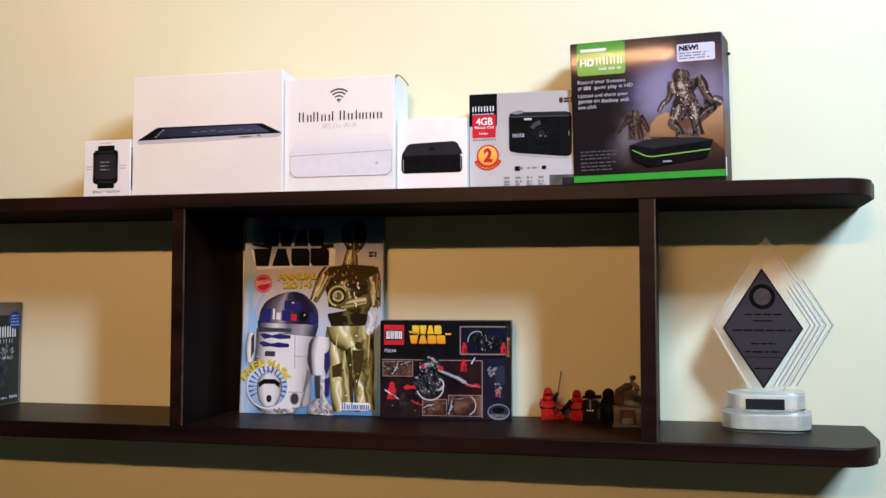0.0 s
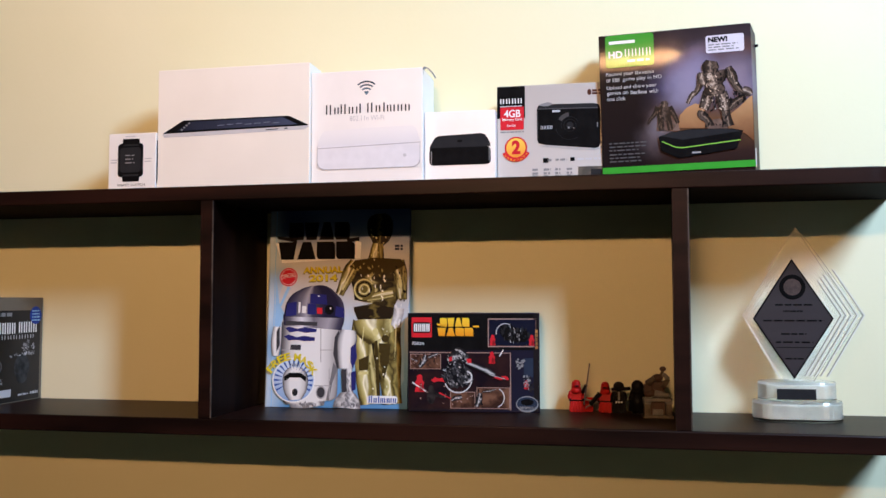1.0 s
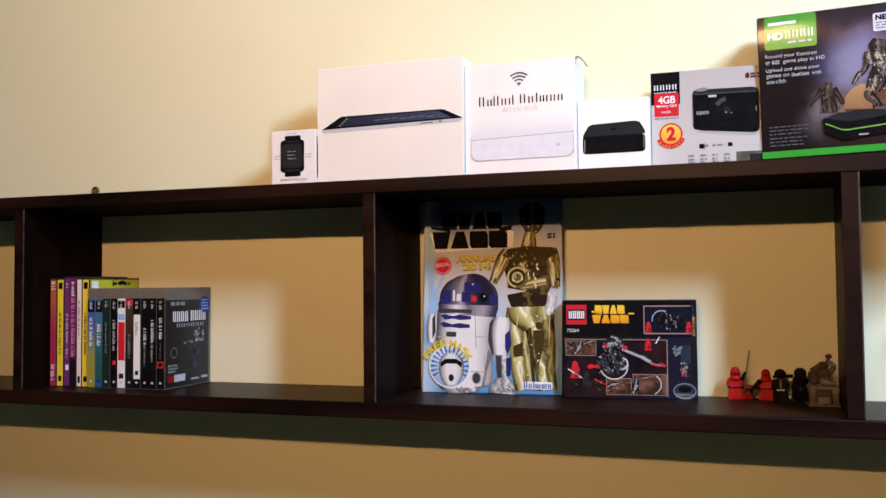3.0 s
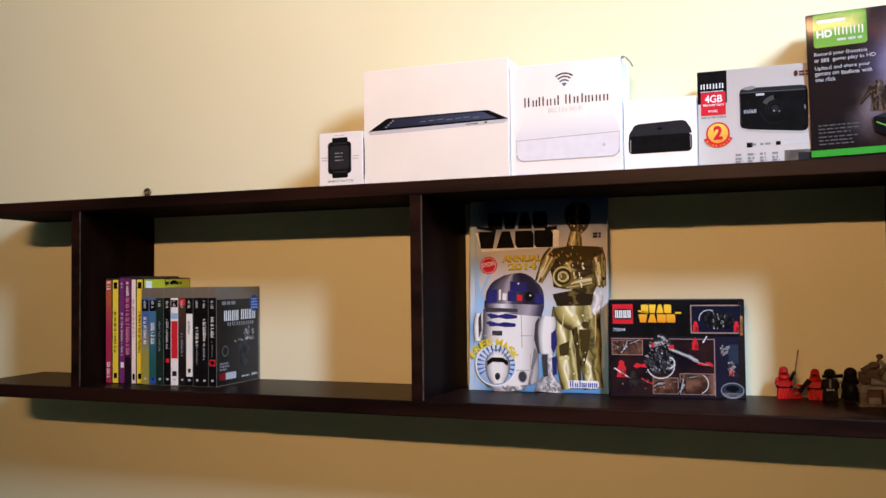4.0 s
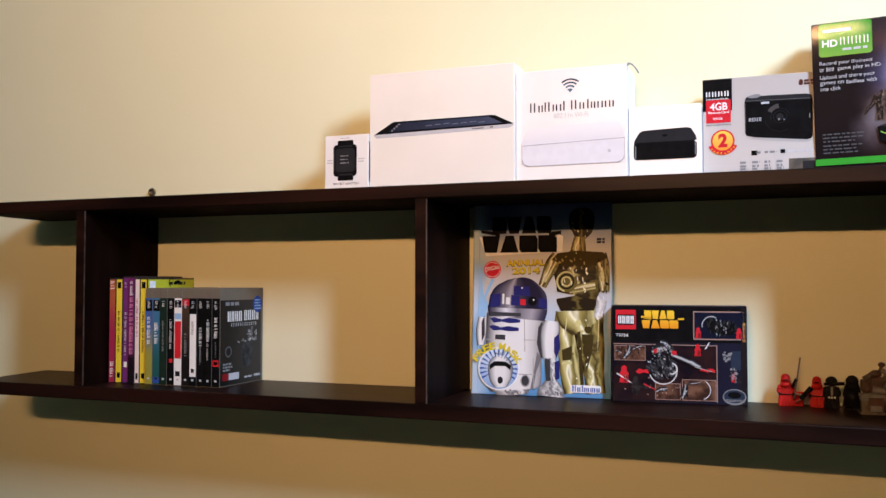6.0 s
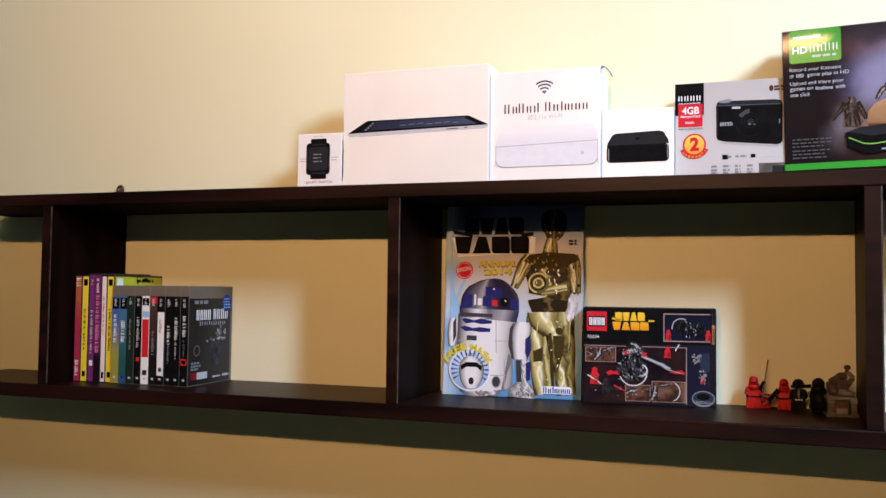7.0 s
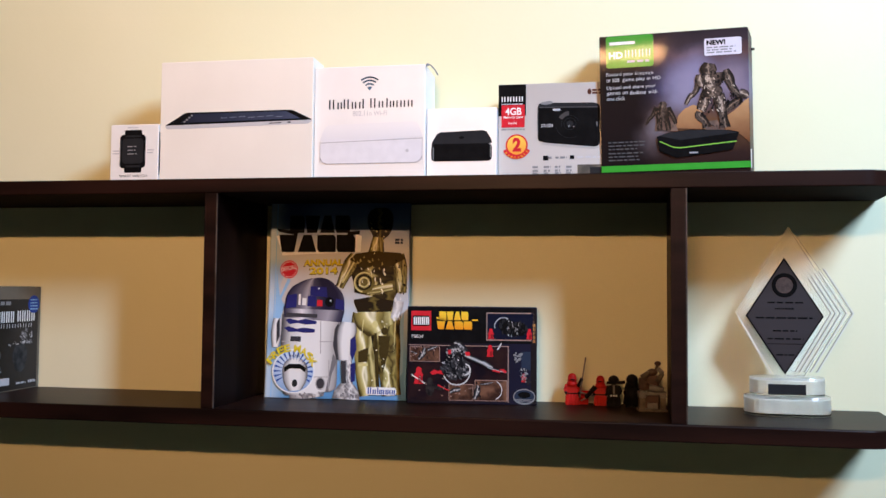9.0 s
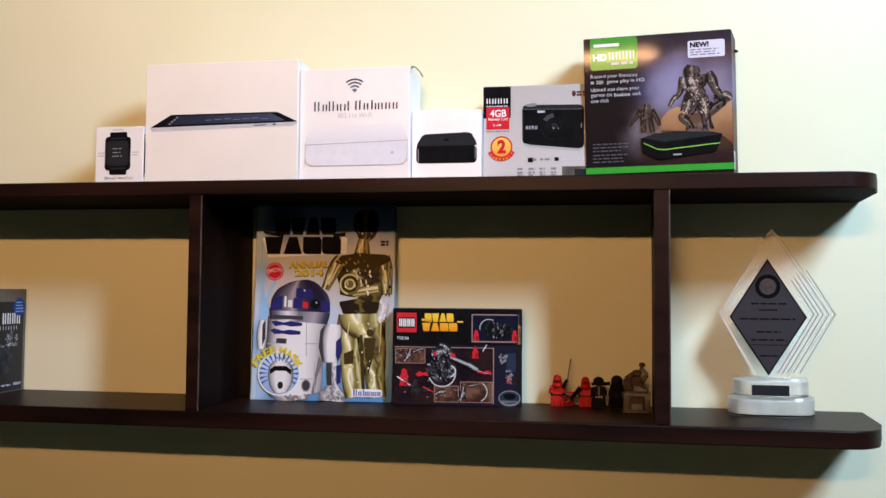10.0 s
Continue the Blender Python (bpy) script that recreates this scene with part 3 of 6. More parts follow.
def router_box():
    w, h = 0.1705, 0.1785
    ob = carton("router_box", 0.1088, 0.0900, w, 0.08, h, WHITE_CARD, "white card box with a pale router printed on it")
    f = Face(ob, w, h - HIDDEN, HIDDEN)
    blue = fade("signal_arc_print", (0.03, 0.05, 0.08), (0.16, 0.28, 0.40), "Z", 0.16, 0.13, 0.3, blotch=0.05)
    for r0, r1 in ((0.0030, 0.0065), (0.0090, 0.0118), (0.0142, 0.0170), (0.0192, 0.0220)):
        f.polys("signal_arc", f.ring(0.50, 0.775, r0 if r0 > 0.004 else 0.0001, r1 - 0.0004, 50, 130), blue, 1, joined=True)
    f.strokes("product_name", 0.125, 0.460, 0.612, 0.700, "OiiOoil", INK_DARK, 1, 0.0021)
    f.strokes("product_name", 0.500, 0.905, 0.617, 0.702, "Ooliooo", INK_DARK, 1, 0.0021)
    f.text("lettering", "802.11n Wi-Fi", 0.35, 0.545, 0.31, 0.045, INK_PALE, 1, label="pale grey lettering")
    f.polys("printed_router_top", [[(0.055, 0.318), (0.058, 0.345), (0.072, 0.385), (0.090, 0.430), (0.108, 0.452), (0.135, 0.464), (0.50, 0.476), (0.88, 0.484), (0.915, 0.480), (0.938, 0.464), (0.956, 0.425), (0.972, 0.375), (0.978, 0.340)]], fade("router_lid_print", (0.66, 0.655, 0.70), (0.78, 0.765, 0.77), "Z", 0.055, 0.088, 0.5, blotch=0.15, scale=30), 1, "pale lilac router lid")
    f.polys("printed_router_front", [f.rounded(0.055, 0.978, 0.11, 0.335, 0.011)], tint("router_side_print", (0.70, 0.69, 0.73)), 2)
    f.polys("printed_router_edge", [[(0.052, 0.13), (0.058, 0.125), (0.058, 0.33), (0.052, 0.32)], [(0.975, 0.13), (0.981, 0.14), (0.981, 0.345), (0.975, 0.335)]], INK_PALE, 3)
    f.polys("printed_router_seam", [[(0.055, 0.300), (0.978, 0.328), (0.978, 0.334), (0.055, 0.306)]], INK_ASH, 3)
    f.polys("printed_router_glow", [[(0.060, 0.285), (0.972, 0.313), (0.975, 0.327), (0.058, 0.299)]], INK_LILAC, 3)
    f.polys("printed_router_foot", [[(0.105, 0.107), (0.93, 0.110), (0.93, 0.116), (0.105, 0.113)]], INK_ASH, 3)
    for u, v, a in ((0.119, 0.176, 185), (0.914, 0.178, 275)):
        f.polys("printed_router_corner", f.ring(u, v, 0.0098, 0.0112, a, a + 80, 8), INK_ASH, 3, joined=True)
    f.polys("printed_light", [f.oval(0.845, 0.22, 0.0026, n=12)], INK_PALE, 4)
    bm = bmesh.new()
    path = [(w - 0.0015, 0.004, h - 0.012), (w - 0.001, 0.002, h - 0.004), (w + 0.001, 0.003, h + 0.001), (w + 0.005, 0.012, h + 0.001), (w + 0.010, 0.022, h - 0.004), (w + 0.013, 0.03, h - 0.010)]
    for a, b in zip(path, path[1:]):
        bm.faces.new([bm.verts.new(p) for p in ((a[0], a[1] - 0.0012, a[2]), (b[0], b[1] - 0.0012, b[2]), (b[0] + 0.0012, b[1] + 0.0012, b[2] + 0.0012), (a[0] + 0.0012, a[1] + 0.0012, a[2] + 0.0012))])
    bmesh.ops.remove_doubles(bm, verts=bm.verts, dist=0.0003)
    bmesh.ops.solidify(bm, geom=bm.faces, thickness=0.0005)
    part("torn_seal_tape", bm, INK_GREY, ob, "curled grey seal tape")


def player_box():
    w, h = 0.1045, 0.1135
    ob = carton("media_player_box", 0.2803, 0.102, w, 0.09, h, WHITE_CARD, "small white card box with a black media player printed on it")
    f = Face(ob, w, h - HIDDEN, HIDDEN)
    f.polys("printed_player_top", [[(0.065, 0.44), (0.075, 0.50), (0.145, 0.62), (0.20, 0.645), (0.80, 0.665), (0.86, 0.645), (0.925, 0.53), (0.935, 0.47)]], INK_DARK, 1)
    f.polys("printed_player_front", [f.rounded(0.065, 0.935, 0.21, 0.47, 0.006)], INK_BLACK, 2)
    f.polys("printed_gleam", [[(0.085, 0.24), (0.10, 0.235), (0.10, 0.42), (0.085, 0.42)], [(0.91, 0.26), (0.92, 0.26), (0.92, 0.45), (0.91, 0.45)]], INK_GREY, 3)
    f.polys("printed_mark", [f.oval(0.5, 0.56, 0.004, 0.5, n=12)], INK_BLACK, 2)


def camera_box():
    w, h = 0.157, 0.1505
    silver = fade("silver_card_print", (0.53, 0.50, 0.48), (0.43, 0.405, 0.39), "Z", 0.01, 0.15, 0.4, metal=0.0, blotch=0.12, scale=9)
    ob = carton("camera_box", 0.3855, 0.119, w, 0.062, h, silver, "silver-white card box of a compact camera with red stickers")
    f = Face(ob, w, h - HIDDEN, HIDDEN)
    f.rect("printed_corner", 0.0, 0.262, 0.655, 0.998, INK_BLACK, 1, "black printed corner")
    f.strokes("maker_mark", 0.025, 0.245, 0.812, 0.866, "OOOO", INK_WHITE, 2, 0.0017)
    f.bars("small_print", 0.03, 0.23, (0.79,), 0.012, INK_PALE, 2, 4, 0.03, ragged=0)
    f.rect("card_offer", 0.03, 0.25, 0.53, 0.775, INK_RED, 2, "red memory card offer patch")
    f.text("lettering", "4GB", 0.065, 0.665, 0.155, 0.080, INK_WHITE, 3, bold=0.02)
    f.text("lettering", "Memory Card", 0.05, 0.620, 0.18, 0.036, INK_WHITE, 3, bold=0.015)
    f.text("lettering", "inside", 0.095, 0.563, 0.08, 0.030, INK_WHITE, 3)
    f.bars("small_print", 0.03, 0.25, (0.515,), 0.016, INK_GREY, 1, 8, 0.04, ragged=0)
    f.polys("warranty_disc", [f.oval(0.175, 0.335, 0.0165, n=28)], INK_RED, 2)
    f.polys("warranty_disc_inner", [f.oval(0.175, 0.335, 0.0142, n=28)], fade("warranty_glow_print", (0.75, 0.18, 0.02), (0.85, 0.62, 0.10), "Z", 0.035, 0.08, blotch=0.05), 3, "orange disc")
    f.text("lettering", "2", 0.135, 0.265, 0.082, 0.150, INK_RED, 4, label="large red numeral", bold=0.05)
    f.polys("warranty_ribbon", f.ring(0.175, 0.345, 0.0165, 0.0222, 205, 335), INK_RED, 4, "curved red ribbon", joined=True)
    for k, letter in enumerate("WARRANTY"):
        a = 216 + k * 15.2
        f.text("lettering", letter, 0.175 + 0.0208 * math.cos(radians(a)) / f.width - 0.004, 0.345 + 0.0208 * math.sin(radians(a)) / f.height - 0.004, 0.018, 0.022, INK_YELLOW, 5, turn=a - 270)
    f.polys("printed_camera", [[(0.372, 0.41), (0.385, 0.375), (0.45, 0.355), (0.90, 0.305), (0.935, 0.315), (0.950, 0.35), (0.952, 0.72), (0.94, 0.765), (0.90, 0.78), (0.41, 0.790), (0.382, 0.775), (0.370, 0.73)]], INK_BLACK, 1, "black compact camera")
    f.polys("printed_camera_top", [[(0.372, 0.735), (0.385, 0.776), (0.41, 0.788), (0.90, 0.778), (0.94, 0.764), (0.950, 0.72)]], INK_DARK, 2)
    f.polys("printed_shutter_key", [f.oval(0.475, 0.79, 0.006, 0.45, n=14), f.oval(0.45, 0.785, 0.008, 0.3, n=14)], INK_GREY, 2)
    f.polys("printed_lens_ring", f.ring(0.675, 0.555, 0.0205, 0.0210, 190, 300, 28) + f.ring(0.675, 0.555, 0.0122, 0.0128, 20, 200, 28) + f.ring(0.675, 0.555, 0.0085, 0.0091, 0, 360, 24), INK_DARK, 2, joined=True)
    f.polys("printed_lens_sheen", f.ring(0.675, 0.555, 0.0130, 0.0190, 95, 150, 10), INK_FAINT, 2.4, joined=True)
    f.polys("printed_lens", [f.oval(0.675, 0.555, 0.0050, n=16)], INK_DARK, 3)
    f.polys("printed_glint", [f.oval(0.665, 0.53, 0.0014, n=10), f.oval(0.71, 0.525, 0.0010, n=8), f.oval(0.925, 0.55, 0.0007, 6.0, n=8)], INK_GREY, 4)
    f.polys("printed_camera_sheen", [[(0.385, 0.745), (0.93, 0.735), (0.935, 0.728), (0.383, 0.738)], [(0.375, 0.42), (0.381, 0.415), (0.379, 0.72), (0.373, 0.72)]], INK_TEXT, 3)
    f.rect("printed_flash", 0.515, 0.585, 0.700, 0.722, INK_PALE, 3)
    f.strokes("maker_mark", 0.405, 0.52, 0.522, 0.560, "OOOO", INK_PALE, 3, 0.0009)
    f.polys("printed_shadow", [[(0.40, 0.34), (0.60, 0.31), (0.90, 0.28), (0.95, 0.30), (0.90, 0.304), (0.45, 0.353)]], tint("soft_grey_print", (0.40, 0.385, 0.38)), 1)
    f.polys("feature_icon", [f.oval(0.855, 0.90, 0.003, 1.5, n=12)], INK_BROWN, 1)
    f.bars("small_print", 0.88, 0.97, (0.925, 0.895), 0.022, INK_BROWN, 1, 3, 0.05, ragged=0)
    f.rect("feature_icon", 0.425, 0.475, 0.165, 0.215, INK_BLACK, 1)
    f.rect("feature_icon", 0.465, 0.505, 0.180, 0.205, INK_GREY, 1)
    f.bars("small_print", 0.54, 0.645, (0.205,), 0.022, INK_GREY, 1, 4, 0.06, ragged=0)
    f.rect("feature_icon", 0.675, 0.715, 0.175, 0.215, INK_BLACK, 1)
    f.bars("small_print", 0.74, 0.97, (0.205,), 0.022, INK_PALE, 1, 12, 0.06, ragged=0)
    for k in range(4):
        f.bars("feature_figures", 0.325 + 0.105 * k, 0.395 + 0.105 * k, (0.105, 0.065, 0.035), 0.024, INK_GREY, 1, 20 + k, 0.05, ragged=0.3)
        f.polys("feature_frame", [[(0.318 + 0.105 * k, 0.0), (0.322 + 0.105 * k, 0.0), (0.322 + 0.105 * k, 0.12), (0.318 + 0.105 * k, 0.12)]], INK_PALE, 1)
    f.rect("printed_accessory", 0.745, 1.0, -0.05, 0.115, tint("olive_grey_print", (0.15, 0.13, 0.10), second=(0.08, 0.07, 0.06), scale=50), 1, "olive grey accessory picture")
    f.rect("printed_accessory_item", 0.86, 0.985, -0.05, 0.085, INK_DARK, 2)


def recorder_box():
    w, h = 0.2070, 0.2140
    scene_print = picture("stormy_desert_print", [(0.0, (0.014, 0.008, 0.008)), (0.04, (0.030, 0.015, 0.013)), (0.085, (0.125, 0.058, 0.027)), (0.105, (0.086, 0.058, 0.066)), (0.135, (0.082, 0.074, 0.148)), (0.165, (0.055, 0.041, 0.066)), (0.180, (0.094, 0.048, 0.045)), (0.195, (0.039, 0.027, 0.033)), (0.216, (0.027, 0.019, 0.023))], (0.010, 0.007, 0.008), 0.050, 0.110, 0.42, 0.075, 0.010, 26, [(0.070, 0.062, 0.034, (0.16, 0.125, 0.14), 0.5), (0.082, 0.080, 0.028, (0.22, 0.20, 0.24), 0.6), (0.130, 0.150, 0.055, (0.27, 0.235, 0.36), 0.75), (0.120, 0.125, 0.042, (0.29, 0.265, 0.37), 0.6), (0.185, 0.140, 0.050, (0.28, 0.215, 0.27), 0.75)])
    ob = carton("game_recorder_box", 0.537, 0.114, w, 0.066, h, scene_print, "dark glossy card box of a game recorder with a green label", turn=0.6, flare=0.012)
    ob.matrix_world = pose(0.538, 0.118, TOP, 2.6, -1.0, -3.0)
    f = Face(ob, w, h - HIDDEN - 0.002, HIDDEN + 0.002)
    dune = fade("sand_dune_print", (0.16, 0.062, 0.026), (0.46, 0.25, 0.115), "Z", 0.058, 0.112, 0.5, blotch=0.22, scale=45)
    f.polys("printed_dune", [[(0.512, 0.304), (0.527, 0.392), (0.570, 0.441), (0.629, 0.468), (0.668, 0.453), (0.706, 0.383), (0.719, 0.288)]], dune, 3, "orange sand dune print")
    f.polys("printed_dune", [[(0.836, 0.276), (0.849, 0.376), (0.901, 0.414), (0.966, 0.478), (0.995, 0.497), (0.995, 0.182), (0.940, 0.238)]], dune, 3, "orange sand dune print")
    f.polys("printed_haze", [[(0.369, 0.297), (0.382, 0.371), (0.434, 0.396), (0.512, 0.338), (0.525, 0.283)], [(0.706, 0.282), (0.719, 0.342), (0.784, 0.352), (0.836, 0.276)]], tint("dusty_haze_print", (0.20, 0.13, 0.10), 0.5, second=(0.10, 0.065, 0.055), scale=60), 3.4)
    # two armoured shapes in plates of bronze, lit on one side
    lit = toned("lit_armour_print", BRONZE, [(0.04, 0), (0.20, 2), (0.36, 3), (0.46, 4), (0.58, 2), (0.80, 1), (0.96, 0)], 0.34, 3.0, 190)
    dim = toned("dim_armour_print", BRONZE, [(0.10, 0), (0.34, 1), (0.50, 3), (0.60, 1), (0.78, 2), (0.95, 0)], 0.34, 3.0, 190)
    large = [
        (dim, (0.668, 0.616, 0.0040), (0.652, 0.569, 0.0032), (0.622, 0.530, 0.0027)), (lit, (0.625, 0.543, 0.0030), (0.603, 0.517, 0.0027), (0.579, 0.471, 0.0019)),
        (dim, (0.849, 0.707, 0.0032), (0.870, 0.645, 0.0054), (0.886, 0.590, 0.0038)), (dim, (0.881, 0.597, 0.0040), (0.917, 0.541, 0.0035), (0.940, 0.513, 0.0027)), (lit, (0.934, 0.541, 0.0038), (0.966, 0.525, 0.0048), (0.990, 0.504, 0.0024)),
        (dim, (0.836, 0.411, 0.0027), (0.888, 0.455, 0.0046), (0.947, 0.493, 0.0032)),
        (lit, (0.719, 0.538, 0.0065), (0.700, 0.478, 0.0059), (0.681, 0.425, 0.0054)), (dim, (0.675, 0.412, 0.0040), (0.670, 0.385, 0.0051), (0.706, 0.343, 0.0038), (0.719, 0.299, 0.0054)),
        (lit, (0.795, 0.534, 0.0065), (0.808, 0.473, 0.0065), (0.821, 0.405, 0.0048)), (dim, (0.821, 0.405, 0.0046), (0.829, 0.350, 0.0048), (0.836, 0.293, 0.0065)),
        (dim, (0.758, 0.516, 0.0091), (0.756, 0.557, 0.0113), (0.752, 0.591, 0.0086)), (lit, (0.752, 0.584, 0.0091), (0.748, 0.638, 0.0151), (0.745, 0.686, 0.0156)),
        (lit, (0.696, 0.594, 0.0043), (0.681, 0.642, 0.0059), (0.687, 0.676, 0.0043)), (dim, (0.732, 0.673, 0.0070), (0.735, 0.720, 0.0091), (0.743, 0.758, 0.0059)),
    ]
    for k, (tones, *path) in enumerate(large):
        f.limb("printed_shape", [(u, v, 1.28 * r) for u, v, r in path], tones, 4 + 0.25 * k, "bronze-grey armour plate in print")
    dusk = toned("dusky_armour_print", BRONZE, [(0.10, 0), (0.40, 0), (0.52, 2), (0.62, 1), (0.80, 0), (0.95, 0)], 0.34, 3.0, 190)
    small = [
        (dusk, (0.388, 0.460, 0.0038), (0.362, 0.413, 0.0027), (0.336, 0.380, 0.0022)), (dusk, (0.336, 0.387, 0.0022), (0.323, 0.360, 0.0016), (0.310, 0.340, 0.0011)),
        (dusk, (0.460, 0.456, 0.0035), (0.492, 0.393, 0.0027), (0.512, 0.338, 0.0024)), (dusk, (0.401, 0.377, 0.0038), (0.401, 0.336, 0.0035), (0.405, 0.295, 0.0035)),
        (dusk, (0.447, 0.375, 0.0038), (0.457, 0.334, 0.0035), (0.462, 0.292, 0.0032)), (dusk, (0.423, 0.356, 0.0070), (0.423, 0.410, 0.0086), (0.423, 0.458, 0.0091)), (dim, (0.423, 0.451, 0.0038), (0.426, 0.479, 0.0048), (0.426, 0.501, 0.0027)),
    ]
    for k, (tones, *path) in enumerate(small):
        f.limb("printed_shape", [(u, v, 1.15 * r) for u, v, r in path], tones, 4.3 + 0.25 * k, "dark armour plate in print")
    f.plates("printed_gleam", [[(0.706, 0.668), (0.771, 0.664), (0.784, 0.542), (0.706, 0.546)], [(0.668, 0.534), (0.836, 0.525), (0.836, 0.404), (0.668, 0.412)], [(0.849, 0.687), (0.953, 0.519), (0.901, 0.522), (0.849, 0.619)]], 22, 0.0011, BRONZE_TONES[4], 9.0, 13, 15)
    f.plates("printed_plate", [[(0.681, 0.750), (0.836, 0.714), (0.836, 0.566), (0.694, 0.574)], [(0.668, 0.521), (0.849, 0.511), (0.849, 0.296), (0.681, 0.303)], [(0.849, 0.538), (0.979, 0.518), (0.940, 0.453), (0.849, 0.417)]], 26, 0.0018, BRONZE_TONES[0], 8.6, 14, 10)
    f.plates("printed_plate", [[(0.369, 0.495), (0.473, 0.490), (0.499, 0.298), (0.382, 0.303)]], 30, 0.0012, BRONZE_TONES[2], 8.4, 16, 10)
    f.polys("printed_recorder", [[(0.381, 0.248), (0.396, 0.150), (0.511, 0.090), (0.885, 0.136), (0.929, 0.257), (0.857, 0.276), (0.607, 0.290), (0.463, 0.276)]], INK_BLACK, 10, "black recorder in print")
    f.polys("printed_recorder_top", [[(0.396, 0.254), (0.540, 0.217), (0.914, 0.254), (0.847, 0.274), (0.607, 0.286), (0.463, 0.273)]], INK_DARK, 11)
    f.polys("printed_light_line", [[(0.401, 0.210), (0.492, 0.164), (0.535, 0.157), (0.909, 0.189), (0.909, 0.197), (0.535, 0.165), (0.492, 0.171), (0.401, 0.218)]], INK_LIME, 12, "lime green light line")
    f.rect("maker_mark", 0.598, 0.655, 0.118, 0.129, INK_ASH, 12)
    f.rect("green_label", 0.045, 0.370, 0.765, 0.997, fade("green_label_print", (0.03, 0.27, 0.025), (0.16, 0.36, 0.05), "Z", 0.200, 0.170, 0.4, coat=0.07, blotch=0.12, scale=20), 3, "green label with a rounded corner", r=0.004)
    f.bars("maker_mark", 0.07, 0.245, (0.955,), 0.022, INK_WHITE, 4, 3, 0.2, ragged=0)
    f.text("lettering", "HD", 0.065, 0.832, 0.095, 0.050, INK_WHITE, 4, bold=0.03)
    f.strokes("product_mark", 0.172, 0.362, 0.838, 0.892, "OOOO", INK_WHITE, 4, 0.0013)
    f.bars("small_print", 0.19, 0.34, (0.815,), 0.016, INK_PALE, 4, 3, 0.06, ragged=0)
    f.rect("new_sticker", 0.71, 0.955, 0.812, 0.935, tint("lilac_white_sticker", (0.62, 0.58, 0.66), 0.3), 3, "white sticker with rounded corners", r=0.003)
    f.text("lettering", "NEW!", 0.725, 0.886, 0.125, 0.038, INK_BLACK, 4, bold=0.055)
    f.bars("small_print", 0.725, 0.94, (0.874, 0.856, 0.838), 0.009, INK_GREY, 4, 9, 0.05)
    line = 0.033
    f.text("lettering", "Record your", 0.045, 0.700, 0.185, line, INK_PALE, 2)
    f.strokes("brand_word", 0.24, 0.37, 0.706, 0.732, "Oooooo", INK_PALE, 2, 0.0008)
    f.text("lettering", "or", 0.045, 0.664, 0.028, 0.021, INK_PALE, 2)
    f.strokes("brand_word", 0.085, 0.135, 0.663, 0.689, "OOO", INK_PALE, 2, 0.0008)
    f.text("lettering", "game play in HD", 0.155, 0.658, 0.26, line, INK_PALE, 2)
    f.text("lettering", "Upload and share your", 0.045, 0.602, 0.335, line, INK_PALE, 2)
    f.text("lettering", "games on", 0.045, 0.562, 0.145, 0.028, INK_PALE, 2)
    f.strokes("brand_word", 0.205, 0.315, 0.566, 0.592, "OooOooo", INK_PALE, 2, 0.0008)
    f.text("lettering", "with", 0.33, 0.566, 0.060, 0.028, INK_PALE, 2)
    f.text("lettering", "one click", 0.045, 0.528, 0.125, 0.028, INK_PALE, 2)
    f.bars("small_print", 0.05, 0.31, (0.225, 0.200, 0.175, 0.145, 0.120, 0.095), 0.009, INK_TEXT, 3, 31, 0.04)
    f.rect("green_base_strip", 0.0, 1.0, 0.004, 0.050, INK_GREEN, 8, "green strip along the foot")
    s = Face(ob, 0.072, h - HIDDEN, HIDDEN, "right", (w + 0.0005, 0.0))
    part("barcode_sticker", box(w + 0.0012, w + 0.0022, 0.006, 0.02, 0.016, 0.042), INK_WHITE, ob, "white sticker on the side")
    part("side_tab", box(w + 0.009, w + 0.0145, 0.052, 0.056, h - 0.022, h - 0.0185, 0.0008), INK_BLACK, ob, "small black tab")


watch_box()
tablet_box()
router_box()
player_box()
camera_box()
recorder_box()

# ---- things on the lower board ----
COVER = picture("sky_cover_print", [(0.0, (0.10, 0.26, 0.50)), (0.05, (0.22, 0.42, 0.66)), (0.13, (0.50, 0.56, 0.64)), (0.18, (0.58, 0.57, 0.57)), (0.235, (0.56, 0.55, 0.56)), (0.258, (0.30, 0.34, 0.46)), (0.282, (0.14, 0.21, 0.42)), (0.308, (0.09, 0.14, 0.32))], (0.46, 0.58, 0.70), 0.0, 0.040, 0.35, 0.3, 0.012, 11, [(0.055, 0.165, 0.06, (0.55, 0.56, 0.57), 0.8), (0.020, 0.095, 0.05, (0.06, 0.24, 0.50), 0.75), (0.020, 0.200, 0.035, (0.22, 0.38, 0.58), 0.7), (0.215, 0.060, 0.045, (0.16, 0.38, 0.66), 0.8), (0.120, 0.040, 0.035, (0.10, 0.30, 0.60), 0.8), (0.045, 0.290, 0.055, (0.03, 0.06, 0.22), 0.7)])
PAPER = material("page_block_paper", (0.70, 0.66, 0.56), 0.8, second=(0.62, 0.58, 0.48), scale=300, stretch=(1, 30, 1))
INK_OLIVE = tint("olive_print", (0.20, 0.15, 0.03))
MOON = tint("pale_glow_print", (0.55, 0.52, 0.51), 0.3, coat=0.3)


